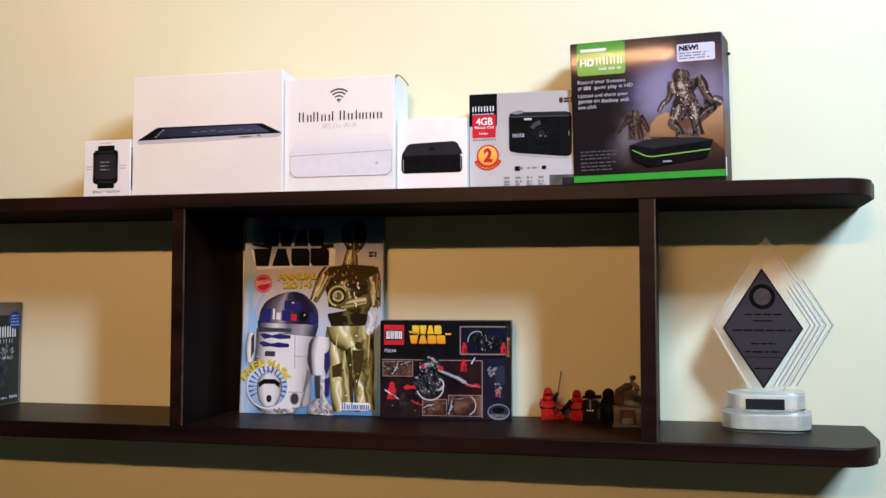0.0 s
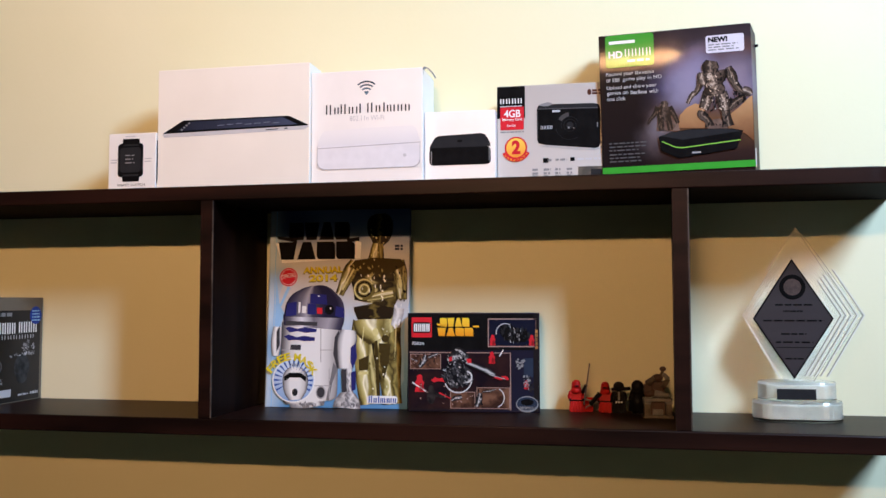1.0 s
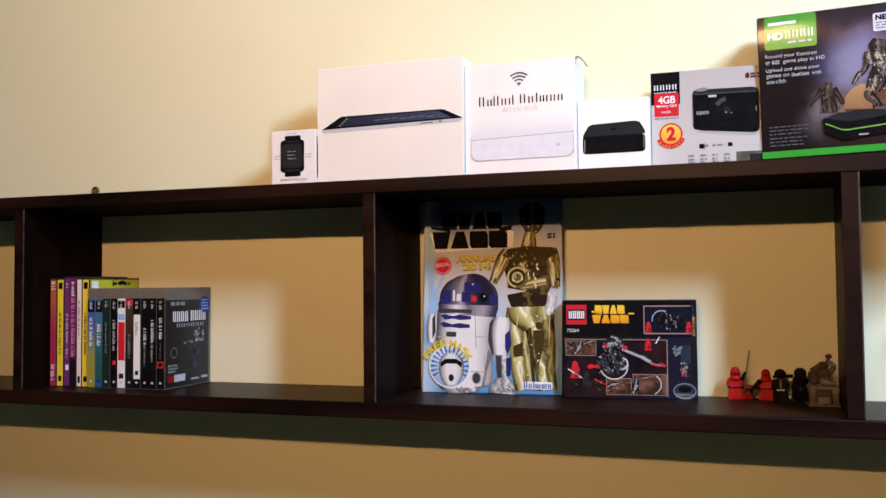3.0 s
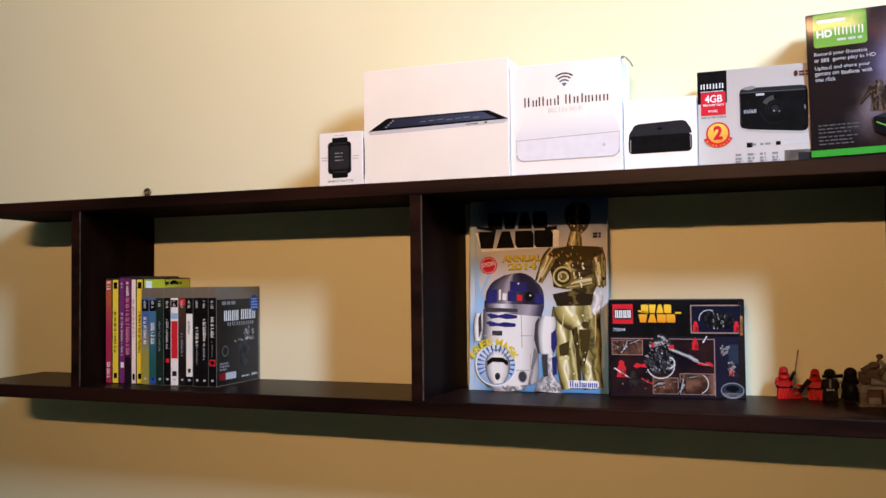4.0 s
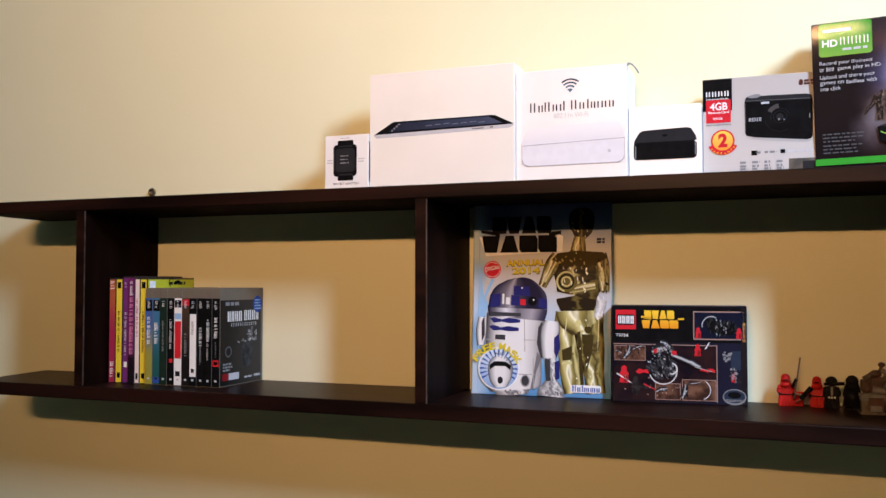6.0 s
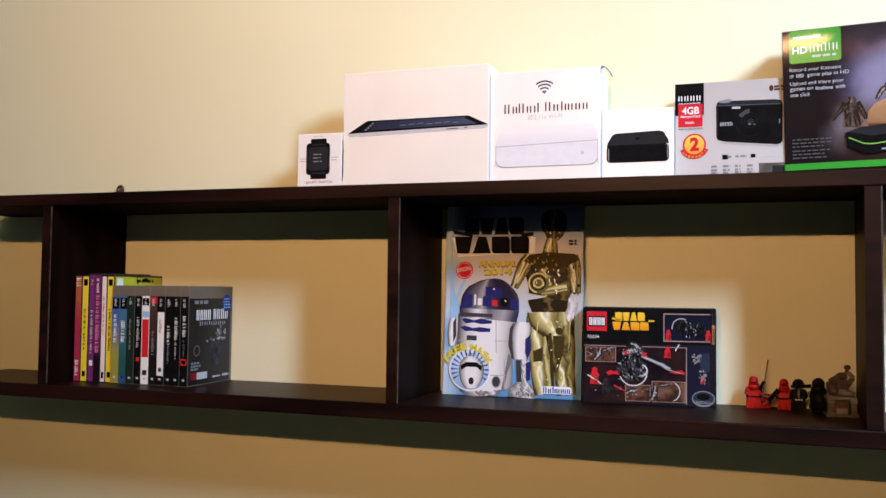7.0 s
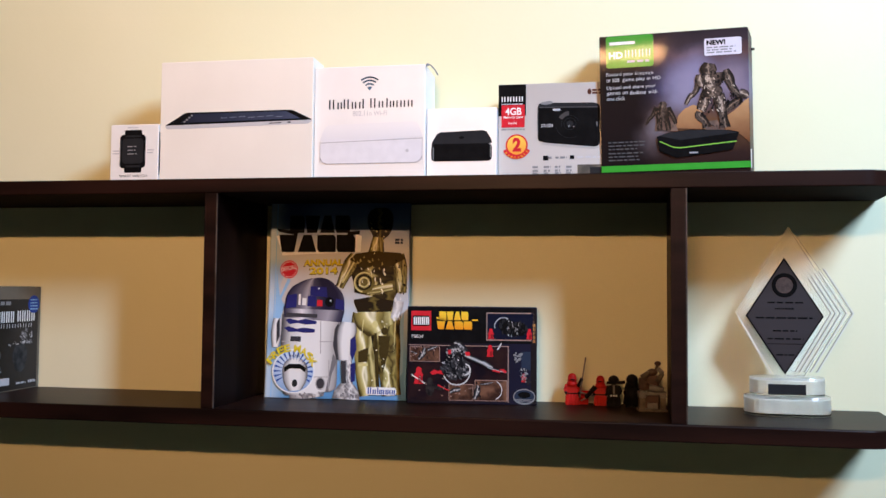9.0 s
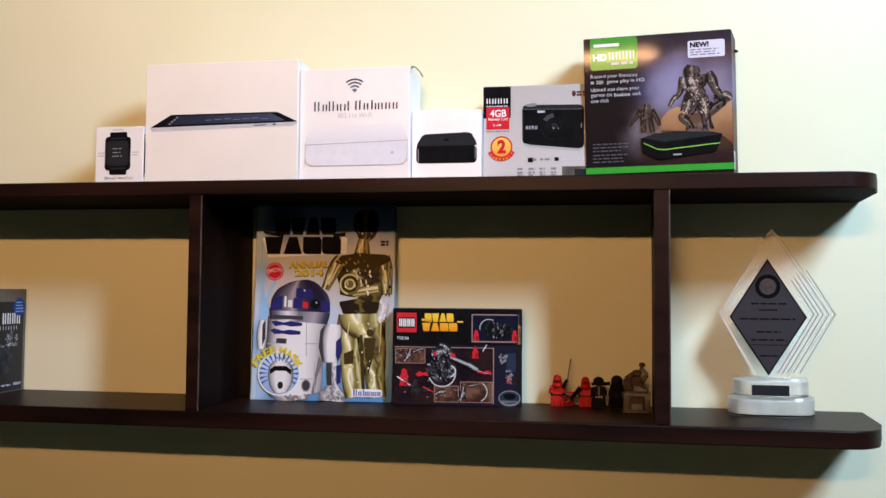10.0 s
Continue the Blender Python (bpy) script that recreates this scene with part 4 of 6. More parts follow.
def annual_book():
    """A hardback leaning back a little: two boards, a rounded spine and a block of pages."""
    w, h, thick, lean = 0.2285, 0.3080, 0.011, -4.0
    ob = thing("hardback_annual", (0.0185, 0.142, BOARD), "glossy hardback annual with white, blue and gold cover, leaning upright", "book")
    ob.matrix_world = pose(0.0135, 0.142, BOARD + 0.0004, lean, 0, 2.0)
    part("front_board", box(0.004, w, 0, 0.0024, 0, h, 0.0007), COVER, ob, "glossy pale blue front board")
    part("back_board", box(0.004, w, thick - 0.0024, thick, 0, h, 0.0007), COVER, ob)
    part("page_block", box(0.006, w - 0.004, 0.0026, thick - 0.0026, 0.003, h - 0.003), PAPER, ob)
    part("spine", prism([(0.0055, 0.0)] + [(0.0055 - 0.0045 * math.sin(radians(k * 18)), thick / 2 - thick / 2 * math.cos(radians(k * 18))) for k in range(1, 10)] + [(0.0055, thick)], 0, h), COVER, ob)
    f = Face(ob, w, h)
    f.rect("hinge_groove", 0.055, 0.062, 0.004, 0.996, INK_SKY, 1, "pressed hinge line")
    f.polys("printed_streak", [[(0.066, 0.66), (0.095, 0.52), (0.135, 0.47), (0.100, 0.40), (0.066, 0.38)], [(0.065, 0.46), (0.075, 0.45), (0.17, 0.60), (0.15, 0.61)], [(0.94, 0.10), (0.975, 0.14), (0.975, 0.44), (0.95, 0.40)]], INK_SKY, 1)
    f.polys("printed_moon", [f.oval(0.27, 0.55, 0.040, 1.0, n=28)], MOON, 1, "pale round glow print")
    # title of plain dark masses on a pale keyline
    f.polys("title_keyline", [[(0.054, 0.830), (0.105, 0.727), (0.661, 0.748), (0.665, 0.829), (0.621, 0.840), (0.624, 0.767), (0.126, 0.742), (0.079, 0.830)]], INK_WHITE, 2)
    f.polys("title_swash", [[(0.059, 0.867), (0.071, 0.851), (0.209, 0.832), (0.208, 0.855)], [(0.563, 0.851), (0.564, 0.830), (0.650, 0.837), (0.652, 0.858)]], INK_BLACK, 3)
    f.masses("title_mass", 0.150, 0.585, 0.845, 0.935, "cvuc", INK_BLACK, 3, 0.03)
    f.masses("title_mass", 0.075, 0.625, 0.745, 0.835, "vucc", INK_BLACK, 3, 0.03)
    f.polys("official_seal", [f.oval(0.155, 0.655, 0.0145 + 0.0, 1.0, n=24)], INK_RED, 2, "round red seal")
    f.polys("official_seal_ring", f.ring(0.155, 0.655, 0.0118, 0.0124, 0, 360, 24), INK_WHITE, 3, joined=True)
    f.text("lettering", "OFFICIAL", 0.102, 0.642, 0.105, 0.022, INK_WHITE, 4, turn=12)
    gilt = tint("bright_yellow_print", (0.66, 0.52, 0.03), 0.4)
    for words, u, v, wide, tall in (("ANNUAL", 0.262, 0.674, 0.275, 0.032), ("2014", 0.305, 0.632, 0.195, 0.034)):
        f.text("lettering", words, u - 0.006, v - 0.006, wide + 0.012, tall + 0.004, INK_OLIVE, 3, turn=1, bold=0.05)
        f.text("lettering", words, u, v, wide, tall, gilt, 4, turn=1, bold=0.035)
    # tall gold shape: round limbs in bands of tone
    shine = toned("gold_shine_print", GILT, [(0.02, 0), (0.14, 2), (0.28, 4), (0.36, 5), (0.48, 3), (0.62, 1), (0.76, 3), (0.88, 2), (0.98, 0)], 0.32, 3.0, 45)
    sheen = toned("gold_sheen_print", GILT, [(0.02, 1), (0.14, 3), (0.28, 4), (0.38, 5), (0.50, 3), (0.62, 2), (0.76, 4), (0.90, 2), (0.99, 1)], 0.30, 3.0, 22)
    murk = toned("gold_murk_print", GILT, [(0.05, 0), (0.22, 1), (0.36, 3), (0.46, 4), (0.54, 1), (0.70, 0), (0.82, 2), (0.96, 1)], 0.42, 3.0, 75)
    deep = toned("gold_deep_print", GILT, [(0.05, 0), (0.40, 0), (0.52, 2), (0.60, 0), (0.95, 0)], 0.30, 3.0, 120)
    glove = toned("silver_glove_print", WHITES, [(0.05, 2), (0.4, 4), (0.7, 3), (0.95, 2)], 0.3, 2.0, 200)
    gold = [
        ("printed_gold_head", deep, (0.781, 0.818, 0.0086), (0.794, 0.859, 0.0179), (0.794, 0.921, 0.0205), (0.793, 0.957, 0.0165), (0.792, 0.974, 0.0079)),
        ("printed_gold_neck", shine, (0.768, 0.720, 0.0139), (0.775, 0.776, 0.0112), (0.781, 0.823, 0.0086)),
        ("printed_gold_lower", sheen, (0.748, 0.022, 0.0161), (0.729, 0.125, 0.0178), (0.718, 0.228, 0.0186), (0.706, 0.353, 0.0220), (0.725, 0.415, 0.0253)),
        ("printed_gold_lower", shine, (0.900, 0.024, 0.0152), (0.884, 0.127, 0.0161), (0.865, 0.240, 0.0211), (0.846, 0.343, 0.0237), (0.826, 0.425, 0.0296)),
        ("printed_gold_hip", sheen, (0.829, 0.353, 0.0243), (0.783, 0.415, 0.0348), (0.767, 0.456, 0.0333)),
        ("printed_waist", deep, (0.767, 0.441, 0.0265), (0.765, 0.487, 0.0314), (0.758, 0.520, 0.0317)),
        ("printed_gold_torso", murk, (0.761, 0.518, 0.0317), (0.776, 0.580, 0.0370), (0.780, 0.652, 0.0430), (0.771, 0.704, 0.0403), (0.770, 0.737, 0.0298)),
        ("printed_gold_arm", shine, (0.519, 0.565, 0.0066), (0.550, 0.617, 0.0086), (0.591, 0.684, 0.0112), (0.625, 0.731, 0.0079)),
        ("printed_gold_arm", shine, (0.951, 0.539, 0.0086), (0.949, 0.600, 0.0093), (0.939, 0.672, 0.0112), (0.923, 0.734, 0.0099)),
        ("printed_gold_forearm", sheen, (0.712, 0.544, 0.0053), (0.806, 0.559, 0.0073), (0.892, 0.569, 0.0066)),
        ("printed_gold_hand", glove, (0.906, 0.405, 0.0060), (0.929, 0.456, 0.0079), (0.939, 0.497, 0.0073)),
    ]
    for k, (name, tones, *path) in enumerate(gold):
        f.limb(name, path, tones, 2 + 0.22 * k, "gold shape in print")
    f.polys("printed_gold_disc", [f.oval((0.692, 0.591)[0], (0.692, 0.591)[1], 0.0172, 1.0, n=22)], GOLD_TONES[2], 4.7)
    for r0, r1, a0, a1 in ((0.0140, 0.0165, 30, 260), (0.0060, 0.0085, 0, 360)):
        f.polys("printed_gold_ring", f.ring(*(0.692, 0.591), r0, r1, a0, a1, 18), GOLD_TONES[4], 5, joined=True)
    f.polys("printed_gold_ring", f.ring(*(0.692, 0.591), 0.0100, 0.0125, 0, 360, 18), GOLD_TONES[0], 5, joined=True)
    f.polys("printed_gold_collar", [[(0.583, 0.705), (0.625, 0.738), (0.755, 0.751), (0.943, 0.742), (0.976, 0.713), (0.874, 0.672), (0.700, 0.668)]], GOLD_TONES[1], 4.6, "dark gold shoulder print")
    f.polys("printed_knee", [f.oval(*(0.843, 0.345), 0.0058, 1.0, n=14)], GOLD_TONES[1], 5.2)
    f.polys("printed_leg_gap", [[(0.772, 0.332), (0.789, 0.337), (0.802, 0.229), (0.820, 0.028), (0.798, 0.028), (0.779, 0.208)]], GOLD_TONES[1], 4.8)
    f.polys("printed_thigh_shade", [[(0.800, 0.322), (0.882, 0.318), (0.872, 0.235), (0.838, 0.135), (0.812, 0.225)]], GOLD_TONES[1], 5.0)
    f.polys("printed_thigh_shade", [[(0.664, 0.240), (0.735, 0.262), (0.730, 0.190), (0.668, 0.186)]], GOLD_TONES[1], 5.0)
    f.polys("printed_buckle", [[(0.664, 0.179), (0.734, 0.183), (0.733, 0.168), (0.664, 0.165)]], GOLD_TONES[4], 5.4)
    f.polys("printed_thigh_gleam", [f.oval(0.776, 0.377, 0.0048, 1.25, n=14), [(0.912, 0.420), (0.922, 0.405), (0.916, 0.290), (0.910, 0.230)], [(0.692, 0.400), (0.700, 0.405), (0.688, 0.320), (0.680, 0.290)]], GOLD_TONES[4], 5.4)
    f.polys("printed_arm_gleam", [[(0.535, 0.590), (0.545, 0.585), (0.622, 0.690), (0.612, 0.697)], [(0.925, 0.640), (0.945, 0.655), (0.956, 0.610), (0.940, 0.580)]], GOLD_TONES[4], 5.5)
    for seed, mat, level, n, size, spot in (
            (51, GOLD_TONES[5], 5.6, 20, 0.0017, [(0.614, 0.663), (0.874, 0.662), (0.879, 0.528), (0.633, 0.529)]), (52, GOLD_TONES[1], 5.2, 12, 0.0020, [(0.596, 0.736), (0.944, 0.734), (0.952, 0.528), (0.619, 0.529)]),
            (53, GOLD_TONES[5], 5.6, 10, 0.0013, [(0.666, 0.435), (0.912, 0.436), (0.928, 0.045), (0.696, 0.042)]), (54, GOLD_TONES[2], 5.2, 5, 0.0022, [(0.668, 0.394), (0.914, 0.395), (0.926, 0.086), (0.695, 0.083)]),
            (59, GOLD_TONES[3], 5.5, 12, 0.0018, [(0.610, 0.725), (0.950, 0.725), (0.940, 0.640), (0.620, 0.640)]), (55, GOLD_TONES[4], 5.6, 12, 0.0014, [(0.720, 0.901), (0.865, 0.899), (0.843, 0.724), (0.727, 0.725)]), (57, GOLD_TONES[0], 5.4, 10, 0.0022, [(0.887, 0.703), (0.974, 0.703), (0.974, 0.528), (0.908, 0.528)]),
            (58, WHITE_TONES[4], 5.8, 14, 0.0022, [(0.894, 0.518), (0.967, 0.518), (0.957, 0.395), (0.899, 0.395)])):
        f.plates("printed_gold_gleam", [spot], n, size, mat, level, seed, 25)
    # white barrel with a dark dome, in bands of tone
    barrel = toned("white_barrel_print", WHITES, [(0.0, 0), (0.05, 1), (0.16, 3), (0.34, 4), (0.68, 4), (0.84, 3), (0.95, 2), (1.0, 1)], 0.03, 2.0, 20)
    leg = toned("white_leg_print", WHITES, [(0.0, 0), (0.10, 2), (0.30, 4), (0.66, 4), (0.86, 3), (1.0, 0)], 0.06, 2.0, 40)
    works = toned("grey_works_print", WHITES, [(0.05, 1), (0.3, 3), (0.5, 1), (0.7, 4), (0.95, 1)], 0.4, 3.0, 110)
    collar = toned("silver_collar_print", DUSKS, [(0.0, 0), (0.12, 2), (0.30, 4), (0.50, 2), (0.76, 3), (0.92, 1), (1.0, 0)], 0.05, 2.0, 30)
    dome = toned("dusk_dome_print", DUSKS, [(0.0, 0), (0.12, 1), (0.26, 2), (0.36, 3), (0.46, 1), (0.68, 0), (0.90, 0), (1.0, 1)], 0.04, 1.5, 20)
    f.limb("printed_side_leg", [(0.080, 0.255, 0.0053), (0.083, 0.328, 0.0086), (0.091, 0.402, 0.0073)], leg, 6.0, "white side leg in print")
    f.limb("printed_foot", [(0.321, -0.000, 0.0258), (0.314, 0.031, 0.0291)], works, 6.2)
    f.limb("printed_barrel", [(0.328, 0.026, 0.0364), (0.325, 0.057, 0.0443), (0.319, 0.183, 0.0463), (0.321, 0.309, 0.0463), (0.331, 0.414, 0.0483)], barrel, 6.6, "white barrel shape in print")
    f.limb("printed_collar", [(0.338, 0.397, 0.0463), (0.342, 0.435, 0.0489), (0.344, 0.456, 0.0496)], collar, 7.4, "silver collar band print")
    f.limb("printed_dome", [(0.347, 0.450, 0.0486), (0.349, 0.508, 0.0473), (0.350, 0.550, 0.0410), (0.351, 0.581, 0.0304), (0.350, 0.602, 0.0192), (0.349, 0.611, 0.0073)], dome, 7.8, "dark blue dome shape in print")
    f.polys("printed_dome_panel", [[(0.144, 0.455), (0.153, 0.521), (0.222, 0.529), (0.219, 0.461)], [(0.297, 0.466), (0.298, 0.520), (0.359, 0.516), (0.358, 0.464)], [(0.315, 0.520), (0.316, 0.569), (0.429, 0.564), (0.437, 0.514)], [(0.495, 0.456), (0.498, 0.506), (0.554, 0.497), (0.559, 0.447)]], INK_INDIGO, 8.6)
    f.polys("printed_dome_slot", [[(0.233, 0.472), (0.234, 0.527), (0.249, 0.527), (0.248, 0.472)], [(0.259, 0.472), (0.261, 0.508), (0.290, 0.506), (0.288, 0.470)]], WHITE_TONES[4], 8.8)
    f.polys("printed_red_panel", [[(0.367, 0.468), (0.365, 0.499), (0.403, 0.497), (0.404, 0.466)]], INK_RED, 9)
    f.polys("printed_round_port", [f.oval(*(0.453, 0.488), 0.0072, 1.05, n=16)], INK_BLACK, 9.2)
    f.polys("printed_port_glint", [f.oval(*(0.461, 0.495), 0.0014, n=8), f.oval(*(0.376, 0.557), 0.0014, n=8)], INK_WHITE, 9.6)
    f.polys("printed_slot", [[(0.148, 0.432), (0.371, 0.426), (0.369, 0.407), (0.146, 0.411)]], WHITE_TONES[0], 7.6)
    f.polys("printed_slot", [[(0.144, 0.396), (0.175, 0.403), (0.234, 0.392), (0.284, 0.401), (0.367, 0.391), (0.365, 0.376), (0.285, 0.372), (0.234, 0.380), (0.176, 0.373)], [(0.137, 0.354), (0.170, 0.363), (0.228, 0.350), (0.278, 0.357), (0.357, 0.349), (0.355, 0.332), (0.280, 0.330), (0.229, 0.336), (0.171, 0.333)]], INK_INDIGO, 7.6)
    f.polys("printed_slot", [[(0.186, 0.312), (0.260, 0.311), (0.258, 0.285), (0.184, 0.287)]], WHITE_TONES[0], 7.6)
    f.polys("printed_panel_line", [[(0.399, 0.226), (0.405, 0.226), (0.399, 0.393), (0.393, 0.393)], [(0.391, 0.284), (0.501, 0.285), (0.501, 0.289), (0.391, 0.288)], [(0.122, 0.283), (0.180, 0.284), (0.180, 0.287), (0.122, 0.287)], [(0.464, 0.049), (0.470, 0.049), (0.464, 0.195), (0.459, 0.195)], [(0.332, 0.106), (0.514, 0.108), (0.514, 0.112), (0.332, 0.110)]], WHITE_TONES[2], 7.6)
    f.polys("printed_leg_gap", [[(0.526, 0.389), (0.496, 0.352), (0.487, 0.268), (0.516, 0.195), (0.539, 0.206), (0.516, 0.289), (0.522, 0.352)]], WHITE_TONES[0], 7.9)
    f.polys("printed_leg_gap", [[(0.490, 0.227), (0.520, 0.194), (0.485, 0.123), (0.466, 0.037), (0.444, 0.037), (0.466, 0.123)]], WHITE_TONES[1], 7.9)
    f.polys("printed_leg_gap", [[(0.082, 0.378), (0.104, 0.408), (0.108, 0.310), (0.086, 0.272)]], WHITE_TONES[0], 6.4)
    f.limb("printed_leg", [(0.577, 0.196, 0.0119), (0.576, 0.290, 0.0145), (0.585, 0.352, 0.0152), (0.590, 0.387, 0.0112)], leg, 8.2, "white side leg in print")
    f.polys("printed_leg_panel", [[(0.608, 0.300), (0.642, 0.321), (0.653, 0.249), (0.626, 0.197), (0.608, 0.227)], [(0.613, 0.176), (0.647, 0.186), (0.648, 0.093), (0.619, 0.086)]], INK_INDIGO, 8.8)
    f.limb("printed_lower_leg", [(0.597, 0.072, 0.0086), (0.591, 0.134, 0.0073), (0.586, 0.196, 0.0086)], works, 8.0)
    f.limb("printed_foot", [(0.589, 0.001, 0.0218), (0.592, 0.040, 0.0192), (0.596, 0.077, 0.0112)], works, 8.4)
    f.polys("printed_leg_slot", [[(0.545, 0.190), (0.580, 0.192), (0.588, 0.080), (0.556, 0.078)]], WHITE_TONES[0], 8.7)
    f.plates("printed_machine_plate", [[(0.502, 0.003), (0.676, 0.005), (0.637, 0.072), (0.550, 0.071)], [(0.213, -0.002), (0.423, 0.001), (0.422, 0.027), (0.212, 0.024)]], 18, 0.0020, WHITE_TONES[1], 9.0, 56, 20)
    f.polys("printed_port_rim", [f.oval(*(0.407, 0.076), 0.0080, 1.25, n=16)], WHITE_TONES[2], 7.8)
    f.polys("printed_port", [f.oval(*(0.407, 0.076), 0.0062, 1.3, n=16)], WHITE_TONES[0], 8.0)
    # offer badge
    f.polys("offer_badge_rim", [f.oval(0.215, 0.135, 0.0345, 1.0, n=30)], INK_WHITE, 11, "white badge rim")
    f.polys("offer_badge", [f.oval(0.215, 0.135, 0.0325, 1.0, n=30)], fade("badge_blue_print", (0.20, 0.33, 0.58), (0.62, 0.72, 0.86), "Z", 0.005, 0.07, 0.2, blotch=0.1), 12, "pale blue round badge")
    f.polys("badge_ray", [[(0.215 + 0.0312 * math.cos(radians(a + d)) / f.width, 0.135 + 0.0312 * math.sin(radians(a + d)) / f.height) for d in (-3, 3)] + [(0.215 + 0.016 * math.cos(radians(a)) / f.width, 0.135 + 0.016 * math.sin(radians(a)) / f.height)] for a in range(-30, 211, 15)], INK_BLUE, 12.4)
    f.limb("badge_shape", [(0.232, 0.038, 0.010), (0.228, 0.075, 0.0175), (0.228, 0.125, 0.0205), (0.226, 0.170, 0.0185), (0.226, 0.200, 0.0095)], leg, 13, "plain white rounded shape")
    f.polys("badge_shape_band", [[(0.148, 0.152), (0.185, 0.172), (0.265, 0.172), (0.305, 0.152), (0.300, 0.128), (0.265, 0.148), (0.19, 0.148), (0.153, 0.128)]], INK_BLACK, 14)
    f.polys("badge_shape_mark", [f.oval(0.228, 0.075, 0.0045, 1.3, n=12)], INK_DARK, 14)
    for letters, start in (("FREE", 158), ("MASK", 82)):
        for k, letter in enumerate(letters):
            a = start - k * 17
            f.text("lettering", letter, 0.205 + 0.0335 * math.cos(radians(a)) / f.width - 0.012, 0.128 + 0.0335 * math.sin(radians(a)) / f.height - 0.004, 0.048, 0.038, gilt, 15, turn=(a - 90) * 0.75, bold=0.03)
    f.text("lettering", "INSIDE", 0.185, 0.205, 0.075, 0.013, INK_NAVY, 15)
    f.polys("publisher_keyline", [f.rounded(0.725, 0.935, 0.026, 0.064, 0.004)], INK_WHITE, 8)
    f.strokes("publisher_mark", 0.735, 0.930, 0.030, 0.062, "Oolioioo", INK_BLUE, 9, 0.0020)
    f.bars("small_print", 0.90, 0.955, (0.815, 0.80), 0.012, INK_STEEL, 3, 5, 0.03, ragged=0)


def building_set_box():
    w, d, h = 0.1955, 0.044, 0.1458
    ob = thing("building_set_box", (0.2475, 0.130, BOARD), "dark navy card box of a toy building set with red panels", "box", turn=5.0)
    card = fade("dark_navy_box_print", (0.010, 0.007, 0.011), (0.012, 0.012, 0.028), "X", 0.05, 0.19, 0.35, coat=0.05, blotch=0.3, scale=20)
    part("carton", box(0, w, 0, d, 0, h, 0.0010), card, ob)
    f = Face(ob, w, h)
    f.rect("printed_band", 0.004, 0.995, 0.625, 0.99, INK_BLACK, 1, "black title band")
    f.rect("maker_patch", 0.030, 0.185, 0.752, 0.955, INK_RED, 2, "red square maker mark")
    f.polys("maker_mark", [f.rounded(0.040, 0.176, 0.798, 0.906, 0.003)], INK_BLACK, 3)
    f.strokes("maker_mark", 0.046, 0.172, 0.812, 0.892, "OOOO", INK_WHITE, 4, 0.0020)
    logo = fade("yellow_orange_title_print", (0.75, 0.20, 0.01), (0.85, 0.55, 0.04), "Z", 0.105, 0.135, 0.25, blotch=0.05)
    f.masses("title_mass", 0.248, 0.475, 0.862, 0.950, "cvuc", logo, 2, 0.05)
    f.masses("title_mass", 0.228, 0.505, 0.766, 0.850, "vucc", logo, 2, 0.05)
    f.polys("title_swash", [[(0.225, 0.895), (0.225, 0.875), (0.30, 0.855), (0.30, 0.872)], [(0.50, 0.872), (0.50, 0.855), (0.545, 0.855), (0.545, 0.872)]], logo, 2)
    f.text("lettering", "75034", 0.032, 0.675, 0.092, 0.032, INK_WHITE, 2)
    f.rect("picture_frame", 0.612, 0.978, 0.655, 0.945, INK_ROSE, 2, "dusty pink picture frame")
    f.rect("picture", 0.620, 0.970, 0.668, 0.933, INK_NAVY, 3)
    craft = [[(0.70, 0.80), (0.71, 0.89), (0.76, 0.905), (0.82, 0.85), (0.90, 0.84), (0.93, 0.77), (0.90, 0.71), (0.80, 0.70), (0.74, 0.73)]]
    f.polys("printed_model", craft, INK_BLACK, 4)
    f.plates("printed_model_plate", craft, 46, 0.0022, INK_DARK, 5, 21)
    f.plates("printed_model_plate", craft, 26, 0.0013, INK_GREY, 6.2, 22)
    f.plates("printed_model_plate", craft, 10, 0.0010, INK_PALE, 7.2, 23)
    f.polys("printed_model_arm", f.ring(0.745, 0.80, 0.0130, 0.0142, 60, 190, 10), INK_PALE, 7, joined=True)
    def robed(u, v, k):
        """A small robed shape with a rounded hood, base at u, v."""
        outline = ((-1.0, 0), (1.0, 0), (0.75, 1.2), (0.95, 1.9), (0.55, 2.5), (0.55, 3.2), (0.0, 3.6), (-0.55, 3.2), (-0.55, 2.5), (-0.95, 1.9), (-0.75, 1.2))
        return [(u + k * x / w, v + k * z / h) for x, z in outline]

    def crimson(u, v, k, level):
        f.polys("printed_red_shape", [robed(u, v, k)], INK_RED, level, "red shape in print")
        f.polys("printed_red_fold", [robed(u + 0.3 * k / w, v + 0.2 * k / h, 0.45 * k)], INK_DEEP_RED, level + 1)

    crimson(0.648, 0.672, 0.0045, 4)
    crimson(0.942, 0.672, 0.0045, 4)
    f.polys("picture_frame", [[(0.012, 0.605), (0.785, 0.600), (0.785, 0.022), (0.778, 0.022), (0.778, 0.592), (0.012, 0.597)]], INK_ROSE, 2, "dull red picture line")
    f.rect("picture", 0.012, 0.776, 0.03, 0.592, tint("plum_scene_print", (0.009, 0.006, 0.010), 0.35, second=(0.028, 0.012, 0.012), scale=24, coat=0.05), 1, "dark plum scene print")
    INSET = tint("umber_inset_print", (0.040, 0.018, 0.013), 0.4, second=(0.17, 0.080, 0.048), scale=55, detail=3)
